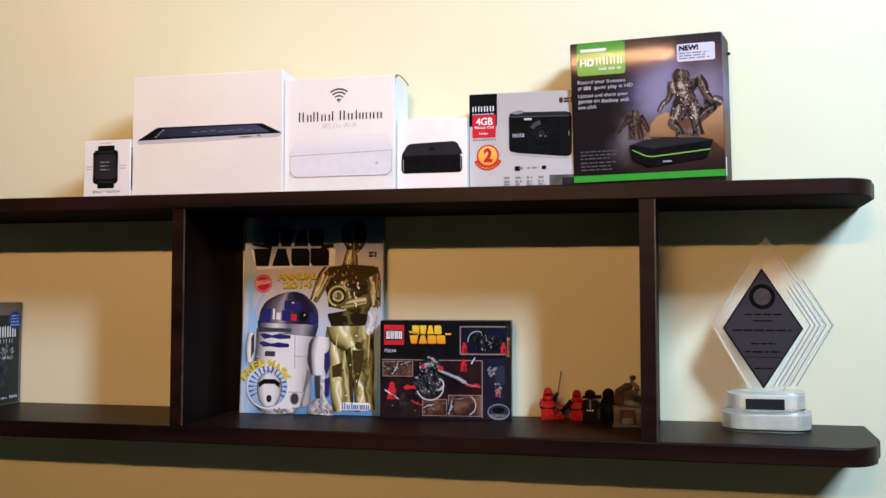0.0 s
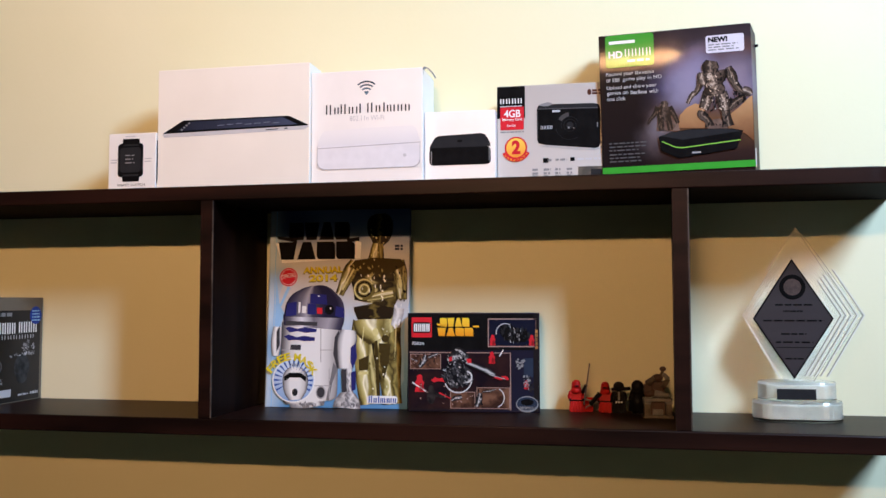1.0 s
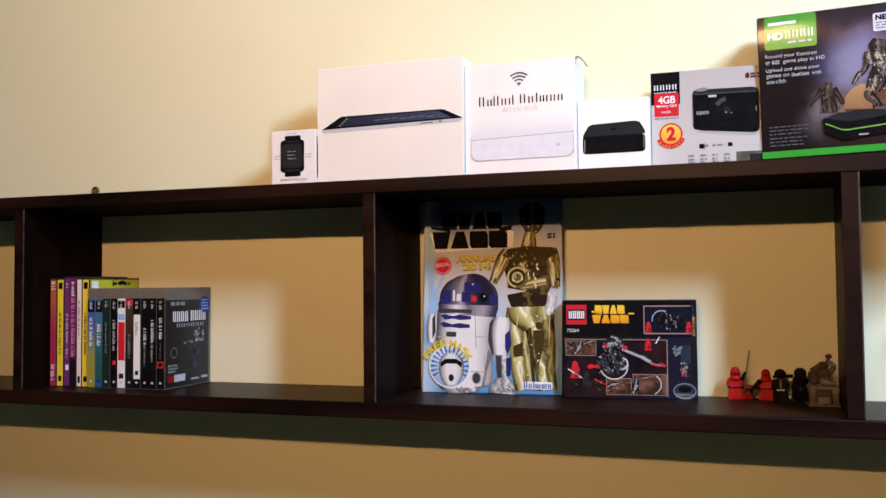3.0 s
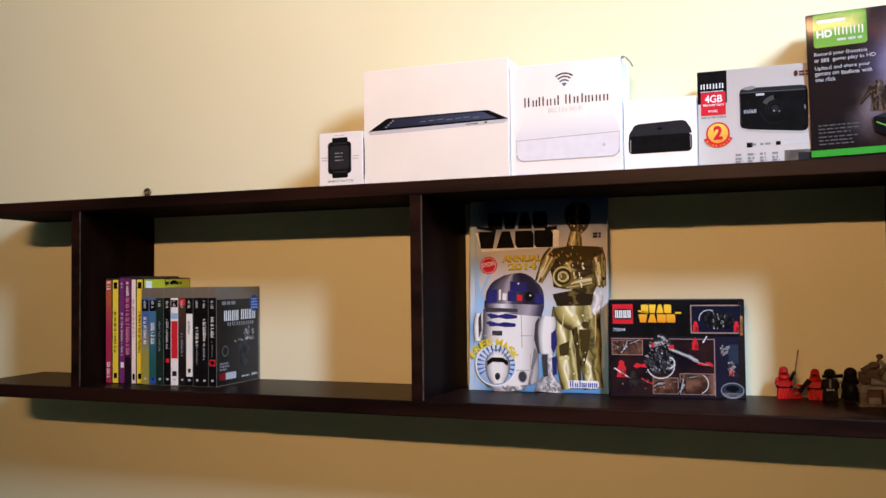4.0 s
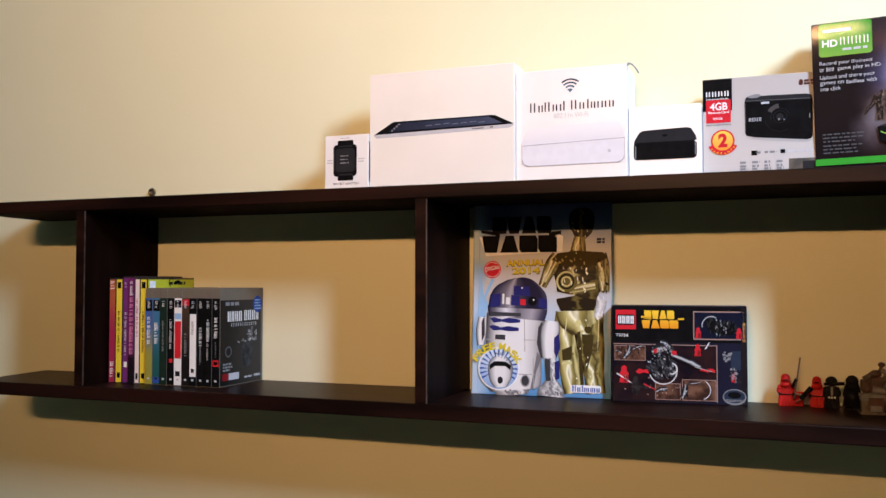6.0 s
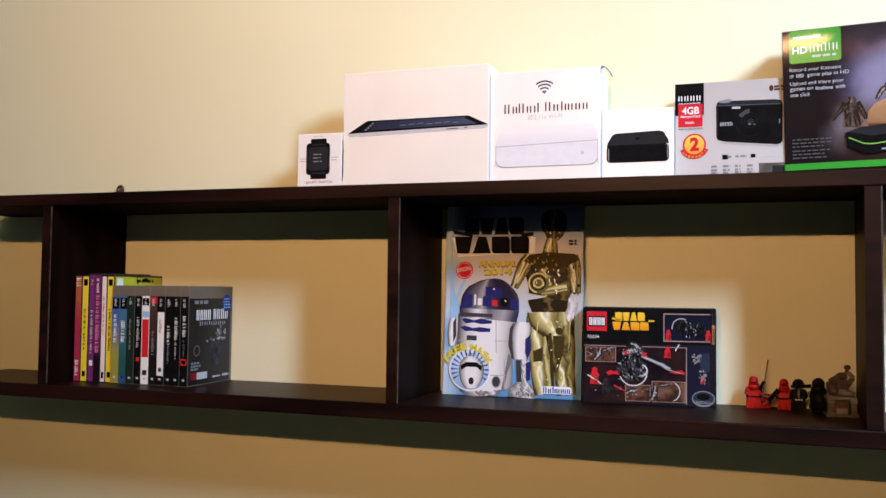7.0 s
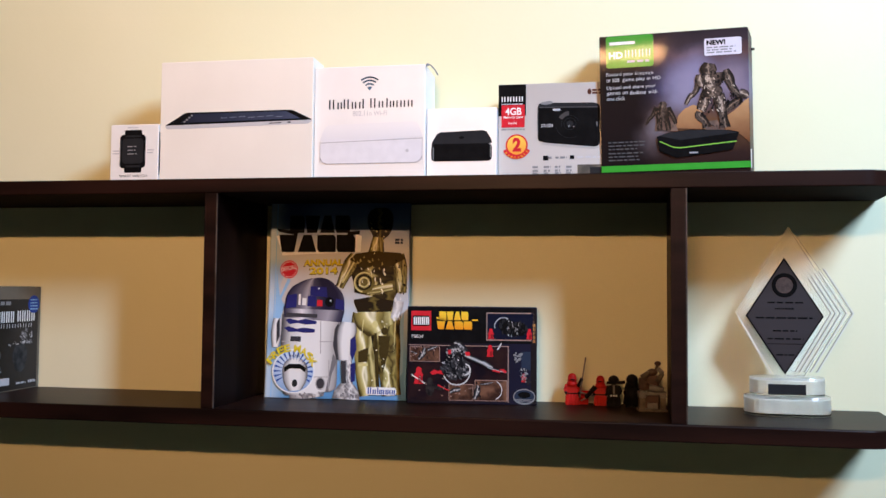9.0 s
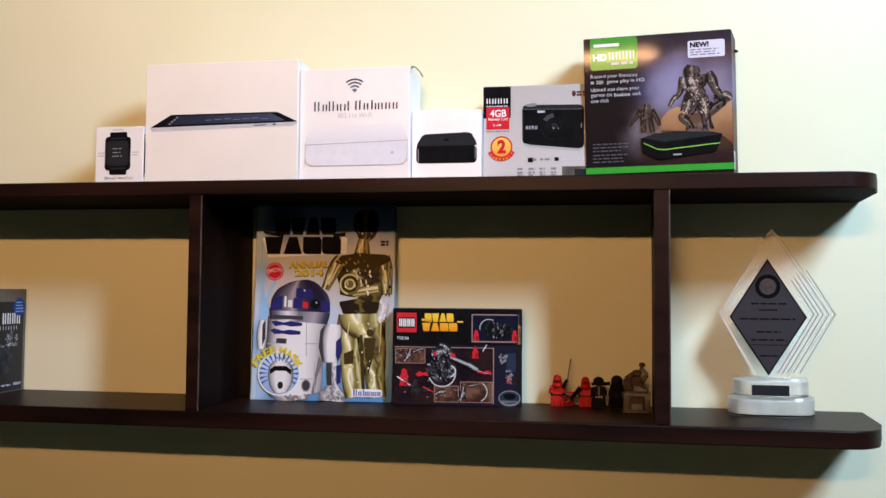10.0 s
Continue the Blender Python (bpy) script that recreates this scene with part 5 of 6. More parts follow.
    for u0, u1, v0, v1 in ((0.02, 0.255, 0.43, 0.585), (0.325, 0.515, 0.035, 0.205), (0.525, 0.775, 0.035, 0.250)):
        f.rect("inset_frame", u0, u1, v0, v1, INK_ROSE, 3)
        f.rect("inset_picture", u0 + 0.0045, u1 - 0.0045, v0 + 0.006, v1 - 0.006, INSET, 4, "brown inset picture")
    steel = toned("steel_machine_print", STEELS, [(0.05, 0), (0.30, 1), (0.46, 3), (0.56, 4), (0.66, 2), (0.85, 0)], 0.40, 3.0, 260)
    pale = toned("pale_barrel_print", STEELS, [(0.0, 0), (0.2, 2), (0.42, 4), (0.65, 3), (0.85, 1), (1.0, 0)], 0.14, 2.0, 160)
    f.limb("inset_shape", [(0.090, 0.454, 0.0032), (0.124, 0.514, 0.0043), (0.138, 0.574, 0.0024)], steel, 5)
    f.limb("inset_shape", [(0.159, 0.550, 0.0022), (0.200, 0.571, 0.0019), (0.234, 0.591, 0.0011)], steel, 5.2)
    f.limb("inset_shape", [(0.028, 0.537, 0.0011), (0.076, 0.510, 0.0011)], steel, 5.2)
    f.limb("inset_shape", [(0.334, 0.116, 0.0024), (0.366, 0.141, 0.0035), (0.414, 0.150, 0.0030)], steel, 5)
    f.limb("inset_shape", [(0.524, 0.057, 0.0035), (0.545, 0.126, 0.0046), (0.552, 0.195, 0.0032)], steel, 5)
    f.limb("inset_shape", [(0.566, 0.205, 0.0013), (0.621, 0.214, 0.0013), (0.669, 0.230, 0.0008)], steel, 5.2)
    f.plates("inset_plate", [[(0.503, 0.223), (0.579, 0.225), (0.579, 0.049), (0.510, 0.046)], [(0.090, 0.584), (0.228, 0.595), (0.221, 0.455), (0.090, 0.454)]], 14, 0.0014, STEEL_TONES[0], 5.8, 47, 20)
    f.polys("inset_arc", f.ring(*(0.659, 0.148), 0.0140, 0.0152, -70, 60, 12), STEEL_TONES[4], 5, joined=True)
    hull = [[(0.269, 0.356), (0.279, 0.436), (0.331, 0.496), (0.428, 0.477), (0.490, 0.419), (0.499, 0.311), (0.441, 0.257), (0.345, 0.259), (0.283, 0.297)]]
    f.polys("printed_cannon", hull, STEEL_TONES[0], 4)
    for k, (n, size, tone) in enumerate(((60, 0.0030, 1), (36, 0.0020, 2), (18, 0.0014, 3), (9, 0.0012, 4))):
        f.plates("printed_cannon_plate", hull, n, size, STEEL_TONES[tone], 5 + 0.8 * k, 23 + k, 30)
    f.polys("printed_cannon_ring", f.ring(*(0.386, 0.335), 0.0195, 0.0212, 200, 350, 14) + f.ring(*(0.448, 0.355), 0.0070, 0.0092, -90, 80, 10), STEEL_TONES[4], 8.4, joined=True)
    f.limb("printed_turret", [(0.303, 0.525, 0.0043), (0.352, 0.552, 0.0081), (0.414, 0.560, 0.0092), (0.458, 0.533, 0.0054)], steel, 8.6)
    f.limb("printed_turret", [(0.366, 0.631, 0.0027), (0.400, 0.619, 0.0049), (0.441, 0.572, 0.0038)], steel, 9.0)
    f.plates("printed_cannon_plate", [[(0.292, 0.595), (0.448, 0.625), (0.469, 0.497), (0.303, 0.416)]], 26, 0.0016, STEEL_TONES[0], 9.4, 33, 20)
    f.plates("printed_cannon_plate", [[(0.303, 0.575), (0.441, 0.605), (0.455, 0.517), (0.317, 0.456)]], 14, 0.0012, STEEL_TONES[3], 10.0, 34, 20)
    f.limb("printed_cannon_barrel", [(0.448, 0.501, 0.0030), (0.524, 0.459, 0.0035), (0.593, 0.420, 0.0035)], pale, 9.4, "pale grey barrel in print")
    f.limb("printed_cannon_barrel", [(0.586, 0.430, 0.0043), (0.634, 0.392, 0.0040), (0.662, 0.378, 0.0027)], pale, 9.8, "pale grey barrel in print")
    f.limb("printed_cannon_barrel", [(0.621, 0.382, 0.0013), (0.703, 0.348, 0.0013), (0.766, 0.329, 0.0011)], pale, 10.2, "pale grey barrel in print")
    f.polys("printed_red_tip", [[(0.651, 0.347), (0.676, 0.359), (0.724, 0.340), (0.717, 0.325)], [(0.710, 0.363), (0.745, 0.368), (0.772, 0.341), (0.761, 0.322)], [(0.448, 0.540), (0.486, 0.537), (0.488, 0.497), (0.458, 0.493)], [(0.317, 0.551), (0.342, 0.559), (0.342, 0.516), (0.320, 0.508)]], INK_RED, 10.6)
    f.polys("printed_red_shape", [[(0.18, 0.32), (0.21, 0.35), (0.24, 0.335), (0.28, 0.35), (0.27, 0.325), (0.285, 0.30), (0.24, 0.31), (0.20, 0.295)]], INK_RED, 5, "red burst in print")
    crimson(0.092, 0.20, 0.0073, 5)
    crimson(0.642, 0.49, 0.0050, 5)
    f.polys("printed_staff", [[(0.035, 0.29), (0.14, 0.20), (0.142, 0.21), (0.038, 0.30)], [(0.695, 0.565), (0.725, 0.63), (0.732, 0.628), (0.702, 0.56)]], INK_WHITE, 6)
    f.polys("printed_dark_shape", [f.oval(0.18, 0.16, 0.0065, 1.9), f.oval(0.18, 0.24, 0.004, 1.0), f.oval(0.23, 0.17, 0.010, 0.3, -20)], INK_ARMOUR_DARK, 5)
    f.polys("printed_red_line", [[(0.24, 0.20), (0.33, 0.14), (0.33, 0.13), (0.24, 0.185)]], INK_RED, 6)
    crimson(0.900, 0.235, 0.0036, 3.4)
    f.plates("printed_small_model", [[(0.875, 0.22), (0.93, 0.22), (0.93, 0.37), (0.88, 0.37)]], 22, 0.0012, STEEL_TONES[3], 5.5, 81, 10)
    f.plates("printed_spark", [[(0.03, 0.43), (0.24, 0.43), (0.24, 0.58), (0.03, 0.58)], [(0.33, 0.05), (0.51, 0.05), (0.51, 0.19), (0.33, 0.19)], [(0.05, 0.05), (0.30, 0.05), (0.30, 0.30), (0.05, 0.30)]], 9, 0.0011, INK_ROSE, 6.4, 82, 40)
    f.debris("printed_small_model", 0.855, 0.50, 0.035, 0.055, 26, 0.0017, INK_GREY, 3, 27)
    f.debris("printed_small_model", 0.92, 0.29, 0.035, 0.09, 30, 0.0018, INK_ARMOUR_DARK, 3, 28)
    f.debris("printed_small_model", 0.92, 0.27, 0.035, 0.08, 10, 0.0012, INK_GREY, 4, 29)
    f.rect("printed_edge_strip", 0.955, 0.996, 0.01, 0.985, INK_SHADOW, 2, "dark edge strip")
    f.bars("edge_title", 0.968, 0.988, (0.83, 0.79, 0.75, 0.71, 0.67), 0.032, INK_SAND, 3, 12, 0.02, ragged=0)
    f.rect("printed_blue_panel", 0.882, 0.952, 0.355, 0.545, INK_STEEL, 2, "steel blue panel")
    f.polys("printed_oval_badge", [f.oval(0.905, 0.085, 0.0165, 0.72, n=22)], INK_GREY, 3, "grey oval badge")
    f.polys("printed_oval_badge", [f.oval(0.905, 0.090, 0.0150, 0.64, n=22)], INK_STEEL, 4)
    f.polys("badge_window", [f.oval(0.905, 0.105, 0.0095, 0.5, n=18)], INK_BLACK, 5)
    f.rect("badge_bar", 0.84, 0.975, 0.035, 0.062, INK_GREY, 4)
    s = Face(ob, d, h, 0.0, "right", (w, 0.0))
    s.bars("side_print", 0.15, 0.85, (0.92, 0.86), 0.03, INK_BROWN, 1, 3, 0.3)
    s.rect("side_title", 0.2, 0.8, 0.60, 0.78, INK_SAND, 1, "ochre title on the side")
    part("tape_seal", box(w * 0.42, w * 0.55, d * 0.3, d * 0.7, h - 0.0002, h + 0.0004), INK_GREY, ob)


# ---- film and game cases ----
GREY_CASE = material("smoke_clear_case", (0.135, 0.115, 0.088), 0.45, second=(0.158, 0.136, 0.106), scale=20, coat=0.08, spec=0.2)
CASE_BLACK = material("black_case_plastic", (0.015, 0.015, 0.016), 0.32, second=(0.022, 0.022, 0.023), scale=40, bump=0.1)


def media_case(name, x, thick, height, spine, label, seed, marks, lid=None, depth=0.135, y=0.060, shell=CASE_BLACK):
    """A plastic case with a paper sleeve: shell halves, spine sleeve and the writing on it."""
    ob = thing(name, (x, y, BOARD), label, "game case" if lid else "film case", "cases in a row")
    bm = bmesh.new()
    add_box(bm, 0, thick, 0.0004, depth, 0, height, 0, 0.0005, 2)
    part("case", bm, shell, ob)
    part("opening_seam", box(thick * 0.46, thick * 0.54, depth - 0.0002, depth + 0.0003, 0.004, height - 0.004), INK_BLACK, ob)
    top = (height - lid) / height if lid else 0.985
    f = Face(ob, thick, height)
    f.rect("spine_sleeve", 0.0 if lid else 0.05, 1.0 if lid else 0.95, 0.008, top, spine, 1, r=0.0004)
    rng = random.Random(seed)
    for mat, u0, u1, v0, v1, kind in marks:
        if kind == "block":
            f.rect("spine_patch", u0, u1, v0, v1, mat, 2)
        else:
            shapes, v = [], v1
            while v > v0:
                step = rng.uniform(0.009, 0.016)
                a, b = u0 + rng.uniform(0, 0.06), u1 - rng.uniform(0, 0.14)
                shapes += [[(a, v - step * 0.42), (b, v - step * 0.42), (b, v), (a, v)], [(a, v - step * 0.72), (a + (b - a) * rng.uniform(0.25, 0.6), v - step * 0.72), (a + (b - a) * 0.3, v - step * 0.42), (a, v - step * 0.42)]]
                v -= step + (0.014 if rng.random() < 0.2 else 0)
            tagged(f.polys("spine_writing", shapes, mat, 3, joined=True), kind="stuff")
    return ob


def case_row():
    word = "writing"
    yellow = tint("yellow_sleeve", (0.76, 0.60, 0.045), 0.35, coat=0.2)
    films = [
        ("film_case", 0.0138, fade("red_orange_sleeve", (0.34, 0.025, 0.075), (0.40, 0.10, 0.045), "Z", 0.09, 0.16, 0.35, blotch=0.4, scale=60), "film case with a red and orange spine", [(INK_WHITE, 0.2, 0.8, 0.05, 0.20, word), (INK_WHITE, 0.15, 0.85, 0.90, 0.97, word)]),
        ("film_case", 0.0138, yellow, "film case with a yellow spine and black writing", [(INK_BLACK, 0.3, 0.7, 0.30, 0.68, word), (INK_BLACK, 0.2, 0.8, 0.90, 0.96, "block"), (INK_BLACK, 0.25, 0.75, 0.05, 0.10, "block")]),
        ("film_case", 0.0138, INK_PURPLE, "film case with a purple spine", [(INK_PALE, 0.3, 0.7, 0.25, 0.66, word), (INK_WHITE, 0.25, 0.75, 0.15, 0.20, "block"), (INK_PALE, 0.3, 0.7, 0.88, 0.94, word)]),
        ("film_case", 0.0138, fade("magenta_sleeve", (0.012, 0.008, 0.012), (0.16, 0.020, 0.12), "Z", 0.045, 0.06, 0.35, blotch=0.15, scale=60), "film case with a magenta and black spine", [(tint("pink_writing_print", (0.62, 0.22, 0.36)), 0.2, 0.85, 0.28, 0.80, word), (INK_WHITE, 0.25, 0.75, 0.82, 0.95, word)]),
        ("film_case", 0.0100, tint("pink_white_sleeve", (0.80, 0.68, 0.66), 0.35), "slim film case with a pinkish white spine", [(INK_MAGENTA, 0.3, 0.7, 0.45, 0.80, word), (INK_BLACK, 0.25, 0.75, 0.04, 0.10, "block")]),
        ("film_case", 0.0140, yellow, "film case with a yellow sleeve showing above the game cases", [(INK_BLACK, 0.3, 0.7, 0.30, 0.68, word), (INK_BLACK, 0.2, 0.8, 0.90, 0.96, "block"), (INK_BLACK, 0.25, 0.75, 0.05, 0.10, "block")]),
    ]
    x = -0.6485
    for k, (name, t, spine, label, marks) in enumerate(films):
        ob = media_case(name, x, t, 0.192 if k in (2, 3) else 0.189, spine, label, 40 + k, marks, y=0.0605 + 0.0012 * (k % 3))
        x += t + 0.0003
    side = Face(ob, 0.135, 0.189, 0, "right", (0.0138, 0.0))
    lime = tint("lime_yellow_sleeve", (0.48, 0.50, 0.03), 0.3, coat=0.4)
    side.rect("cover_sleeve", 0.02, 0.985, 0.01, 0.985, lime, 1, "yellow-green film cover")
    side.polys("cover_mark", side.ring(0.50, 0.955, 0.006, 0.008, 40, 250, 10) + [side.oval(0.62, 0.957, 0.010, 0.35, 8)], INK_BLACK, 2, joined=True)
    side.bars("cover_writing", 0.44, 0.80, (0.962,), 0.028, INK_DARK, 2, 3, 0.10, ragged=0)
    side.rect("rating_patch", 0.05, 0.17, 0.90, 0.97, INK_WHITE, 2)
    games = [
        (fade("blue_yellow_sleeve", (0.30, 0.28, 0.05), (0.05, 0.12, 0.35), "Z", 0.05, 0.11, 0.3), "game case with a blue and yellow spine", [(INK_BLACK, 0.05, 0.95, 0.76, 0.875, "block"), (INK_WHITE, 0.25, 0.75, 0.42, 0.70, word)]),
        (fade("teal_sleeve", (0.02, 0.10, 0.10), (0.05, 0.16, 0.30), "Z", 0.04, 0.11, 0.3), "game case with a teal blue spine", [(INK_BLACK, 0.05, 0.95, 0.76, 0.875, "block"), (INK_WHITE, 0.2, 0.8, 0.42, 0.64, word), (INK_BLUE, 0.05, 0.95, 0.02, 0.08, "block")]),
        (tint("dark_green_sleeve", (0.012, 0.025, 0.018), 0.3), "game case with a dark green spine", [(INK_GREY, 0.35, 0.65, 0.35, 0.66, word)]),
        (INK_BLACK, "game case with a black spine and a red mark", [(INK_PALE, 0.3, 0.7, 0.38, 0.68, word), (INK_RED, 0.3, 0.75, 0.235, 0.275, "block")]),
        (INK_WHITE, "game case with a red and white spine", [(INK_BLACK, 0.05, 0.95, 0.80, 0.875, "block"), (INK_SKY, 0.05, 0.95, 0.68, 0.74, "block"), (INK_RED, 0.08, 0.95, 0.28, 0.66, "block"), (INK_DARK, 0.2, 0.8, 0.10, 0.15, "block")]),
        (fade("brown_black_sleeve", (0.012, 0.010, 0.010), (0.06, 0.035, 0.025), "Z", 0.05, 0.13, 0.3), "game case with a dark brown spine and red top", [(INK_RED, 0.05, 0.95, 0.82, 0.885, "block"), (INK_GREY, 0.3, 0.7, 0.30, 0.54, word)]),
        (INK_BLACK, "game case with a black and white spine", [(INK_WHITE, 0.10, 0.95, 0.10, 0.735, "block"), (INK_GREY, 0.3, 0.7, 0.52, 0.66, word), (INK_DARK, 0.3, 0.7, 0.14, 0.18, "block")]),
        (INK_BLACK, "black game case with white spine writing", [(INK_WHITE, 0.3, 0.75, 0.42, 0.60, word), (INK_GREY, 0.35, 0.65, 0.22, 0.40, word)]),
        (INK_BLACK, "black game case with long white spine writing", [(INK_WHITE, 0.3, 0.75, 0.46, 0.68, word), (INK_PALE, 0.35, 0.65, 0.26, 0.44, word)]),
        (INK_BLACK, "black game case with its grey cover showing", [(INK_WHITE, 0.3, 0.75, 0.48, 0.70, word), (INK_GREY, 0.4, 0.6, 0.30, 0.46, word), (INK_RED, 0.1, 0.9, 0.21, 0.275, "block"), (INK_PALE, 0.25, 0.75, 0.225, 0.26, "block")]),
    ]
    for k, (spine, label, marks) in enumerate(games):
        marks = marks + [(INK_PALE, 0.3, 0.7, 0.795, 0.865, word), (INK_PALE, 0.35, 0.65, 0.055, 0.075, "block")]
        ob = media_case("game_case", x, 0.0155, 0.171, spine, label, 60 + k, marks, lid=0.018, y=0.0595 + 0.001 * (k % 2), shell=GREY_CASE)
        x += 0.0156
    c = Face(ob, 0.135, 0.171, 0, "right", (0.0152, 0.0))
    cover = fade("charcoal_cover_print", (0.009, 0.0085, 0.0085), (0.034, 0.031, 0.029), "Y", 0.02, 0.10, 0.40, coat=0.10, blotch=0.45, scale=26)
    c.rect("cover_sleeve", 0.01, 0.955, 0.01, 0.875, cover, 1, "charcoal grey game cover")
    c.bars("format_mark", 0.12, 0.42, (0.855,), 0.035, INK_GREY, 2, 3, 0.10, ragged=0)
    c.strokes("title_mark", 0.16, 0.50, 0.655, 0.760, "OOOO", INK_WHITE, 2, 0.0030)
    c.strokes("title_mark", 0.54, 0.90, 0.660, 0.765, "OOOO", INK_WHITE, 2, 0.0030)
    c.strokes("title_mark", 0.24, 0.86, 0.602, 0.640, "OOOOOO", INK_PALE, 2, 0.0016)
    c.plates("printed_figure", [[(0.60, 0.48), (0.84, 0.50), (0.86, 0.60), (0.66, 0.58)], [(0.40, 0.43), (0.86, 0.45), (0.86, 0.48), (0.42, 0.46)]], 34, 0.0022, INK_GREY, 2.6, 71, 60)
    c.plates("printed_figure", [[(0.62, 0.48), (0.84, 0.50), (0.84, 0.58), (0.68, 0.56)], [(0.50, 0.44), (0.84, 0.455), (0.84, 0.475), (0.50, 0.46)]], 16, 0.0016, INK_PALE, 3.2, 72, 60)
    c.polys("printed_shape", [c.oval(0.62, 0.33, 0.019, 1.1), c.oval(0.62, 0.24, 0.014, 0.8)], tint("dim_grey_print", (0.055, 0.058, 0.06), second=(0.025, 0.026, 0.027), scale=60), 2)
    c.polys("printed_ring", c.ring(0.19, 0.35, 0.007, 0.010, 0, 360, 18), INK_TEXT, 2, joined=True)
    c.bars("cover_writing", 0.07, 0.28, (0.235, 0.205, 0.175), 0.02, INK_GREY, 2, 3, 0.06)
    c.rect("rating_patch", 0.06, 0.20, 0.060, 0.130, INK_DEEP_RED, 2, "red rating patch")
    c.rect("rating_patch", 0.20, 0.43, 0.060, 0.130, INK_PALE, 2, "pale rating patch")
    c.bars("publisher_mark", 0.56, 0.74, (0.075,), 0.016, INK_PALE, 2, 3, 0.08, ragged=0)
    c.bars("publisher_mark", 0.79, 0.93, (0.085,), 0.026, INK_PALE, 2, 4, 0.05, ragged=0)
    c.polys("price_sticker", [c.oval(0.86, 0.825, 0.0150, 1.0, n=24)], tint("blue_sticker", (0.03, 0.06, 0.28), 0.3), 3, "round blue sticker")
    c.bars("sticker_writing", 0.79, 0.94, (0.875, 0.845, 0.815, 0.785), 0.013, INK_SKY, 4, 7, 0.05)


# ---- small toy figures ----
TOY_RED = material("glossy_red_toy_plastic", (0.50, 0.010, 0.008), 0.45, second=(0.42, 0.008, 0.006), scale=80, spec=0.2)
TOY_BLACK = material("glossy_black_toy_plastic", (0.005, 0.0045, 0.005), 0.42, second=(0.009, 0.008, 0.0085), scale=80, spec=0.08)
TOY_GREY = material("grey_toy_plastic", (0.20, 0.185, 0.165), 0.4, second=(0.14, 0.13, 0.12), scale=80)
TOY_BROWN = material("brown_toy_plastic", (0.085, 0.040, 0.025), 0.42, second=(0.055, 0.028, 0.018), scale=80)
TOY_TAN = material("tan_toy_plastic", (0.13, 0.100, 0.066), 0.45, second=(0.055, 0.040, 0.028), scale=80)
TOYS = [TOY_RED, TOY_BLACK, TOY_GREY, TOY_BROWN, TOY_TAN, INK_WHITE]


def add_rod(bm, a, b, r0, r1, slot=0, n=10):
    a, b = Vector(a), Vector(b)
    m = Matrix.Translation((a + b) / 2) @ (b - a).to_track_quat("Z", "Y").to_matrix().to_4x4()
    made = bmesh.ops.create_cone(bm, cap_ends=True, segments=n, radius1=r0, radius2=r1, depth=(b - a).length, matrix=m)
    for f in {f for v in made["verts"] for f in v.link_faces}:
        f.material_index = slot
        f.smooth = len(f.verts) == 4
    return made["verts"]


def add_ball(bm, c, r, squash=(1, 1, 1), slot=0):
    made = bmesh.ops.create_uvsphere(bm, u_segments=14, v_segments=9, radius=r, matrix=Matrix.Translation(c) @ Matrix.Diagonal((*squash, 1)))
    for f in {f for v in made["verts"] for f in v.link_faces}:
        f.material_index = slot
        f.smooth = True


def toy_body(bm, slot, arm_slot, height=1.0):
    """Legs, trapezoid chest, bent arms, head: the plain block-figure form, 40 mm tall."""
    s = 0.001 * height
    add_box(bm, -7.6 * s, -0.3 * s, -3.8 * s, 3.8 * s, 0, 3.2 * s, slot, 0.0004)
    add_box(bm, 0.3 * s, 7.6 * s, -3.8 * s, 3.8 * s, 0, 3.2 * s, slot, 0.0004)
    add_box(bm, -7.4 * s, -0.3 * s, -3.0 * s, 3.4 * s, 3.0 * s, 11.5 * s, slot, 0.0005)
    add_box(bm, 0.3 * s, 7.4 * s, -3.0 * s, 3.4 * s, 3.0 * s, 11.5 * s, slot, 0.0005)
    add_box(bm, -7.6 * s, 7.6 * s, -3.6 * s, 3.6 * s, 11.2 * s, 14.2 * s, slot, 0.0005)
    chest = bmesh.ops.create_cube(bm, size=1, matrix=Matrix.Translation((0, 0, 20.5 * s)) @ Matrix.Diagonal((15.2 * s, 7.4 * s, 12.8 * s, 1)))
    for v in chest["verts"]:
        if v.co.z > 20 * s:
            v.co.x *= 0.72
    for f in {f for v in chest["verts"] for f in v.link_faces}:
        f.material_index = slot
    for side in (-1, 1):
        add_rod(bm, (side * 6.2 * s, 0, 25.5 * s), (side * 8.6 * s, -2.2 * s, 19.5 * s), 2.5 * s, 2.2 * s, arm_slot)
        add_rod(bm, (side * 8.6 * s, -2.0 * s, 19.8 * s), (side * 8.4 * s, -6.0 * s, 16.5 * s), 2.2 * s, 1.6 * s, arm_slot)
    add_rod(bm, (0, 0, 26.8 * s), (0, 0, 28.6 * s), 3.0 * s, 3.0 * s, slot)
    add_ball(bm, (0, 0, 32.6 * s), 5.1 * s, (1, 1, 0.95), slot)


def toy(name, x, y, turn, build, label):
    bm = bmesh.new()
    build(bm)
    bmesh.ops.scale(bm, vec=(1.18, 1.18, 1.18), verts=bm.verts)
    ob = part(name, bm, TOYS)
    ob.matrix_world = pose(x, y, BOARD, 0, 0, turn)
    return tagged(ob, label, "toy figure", "toy figures")


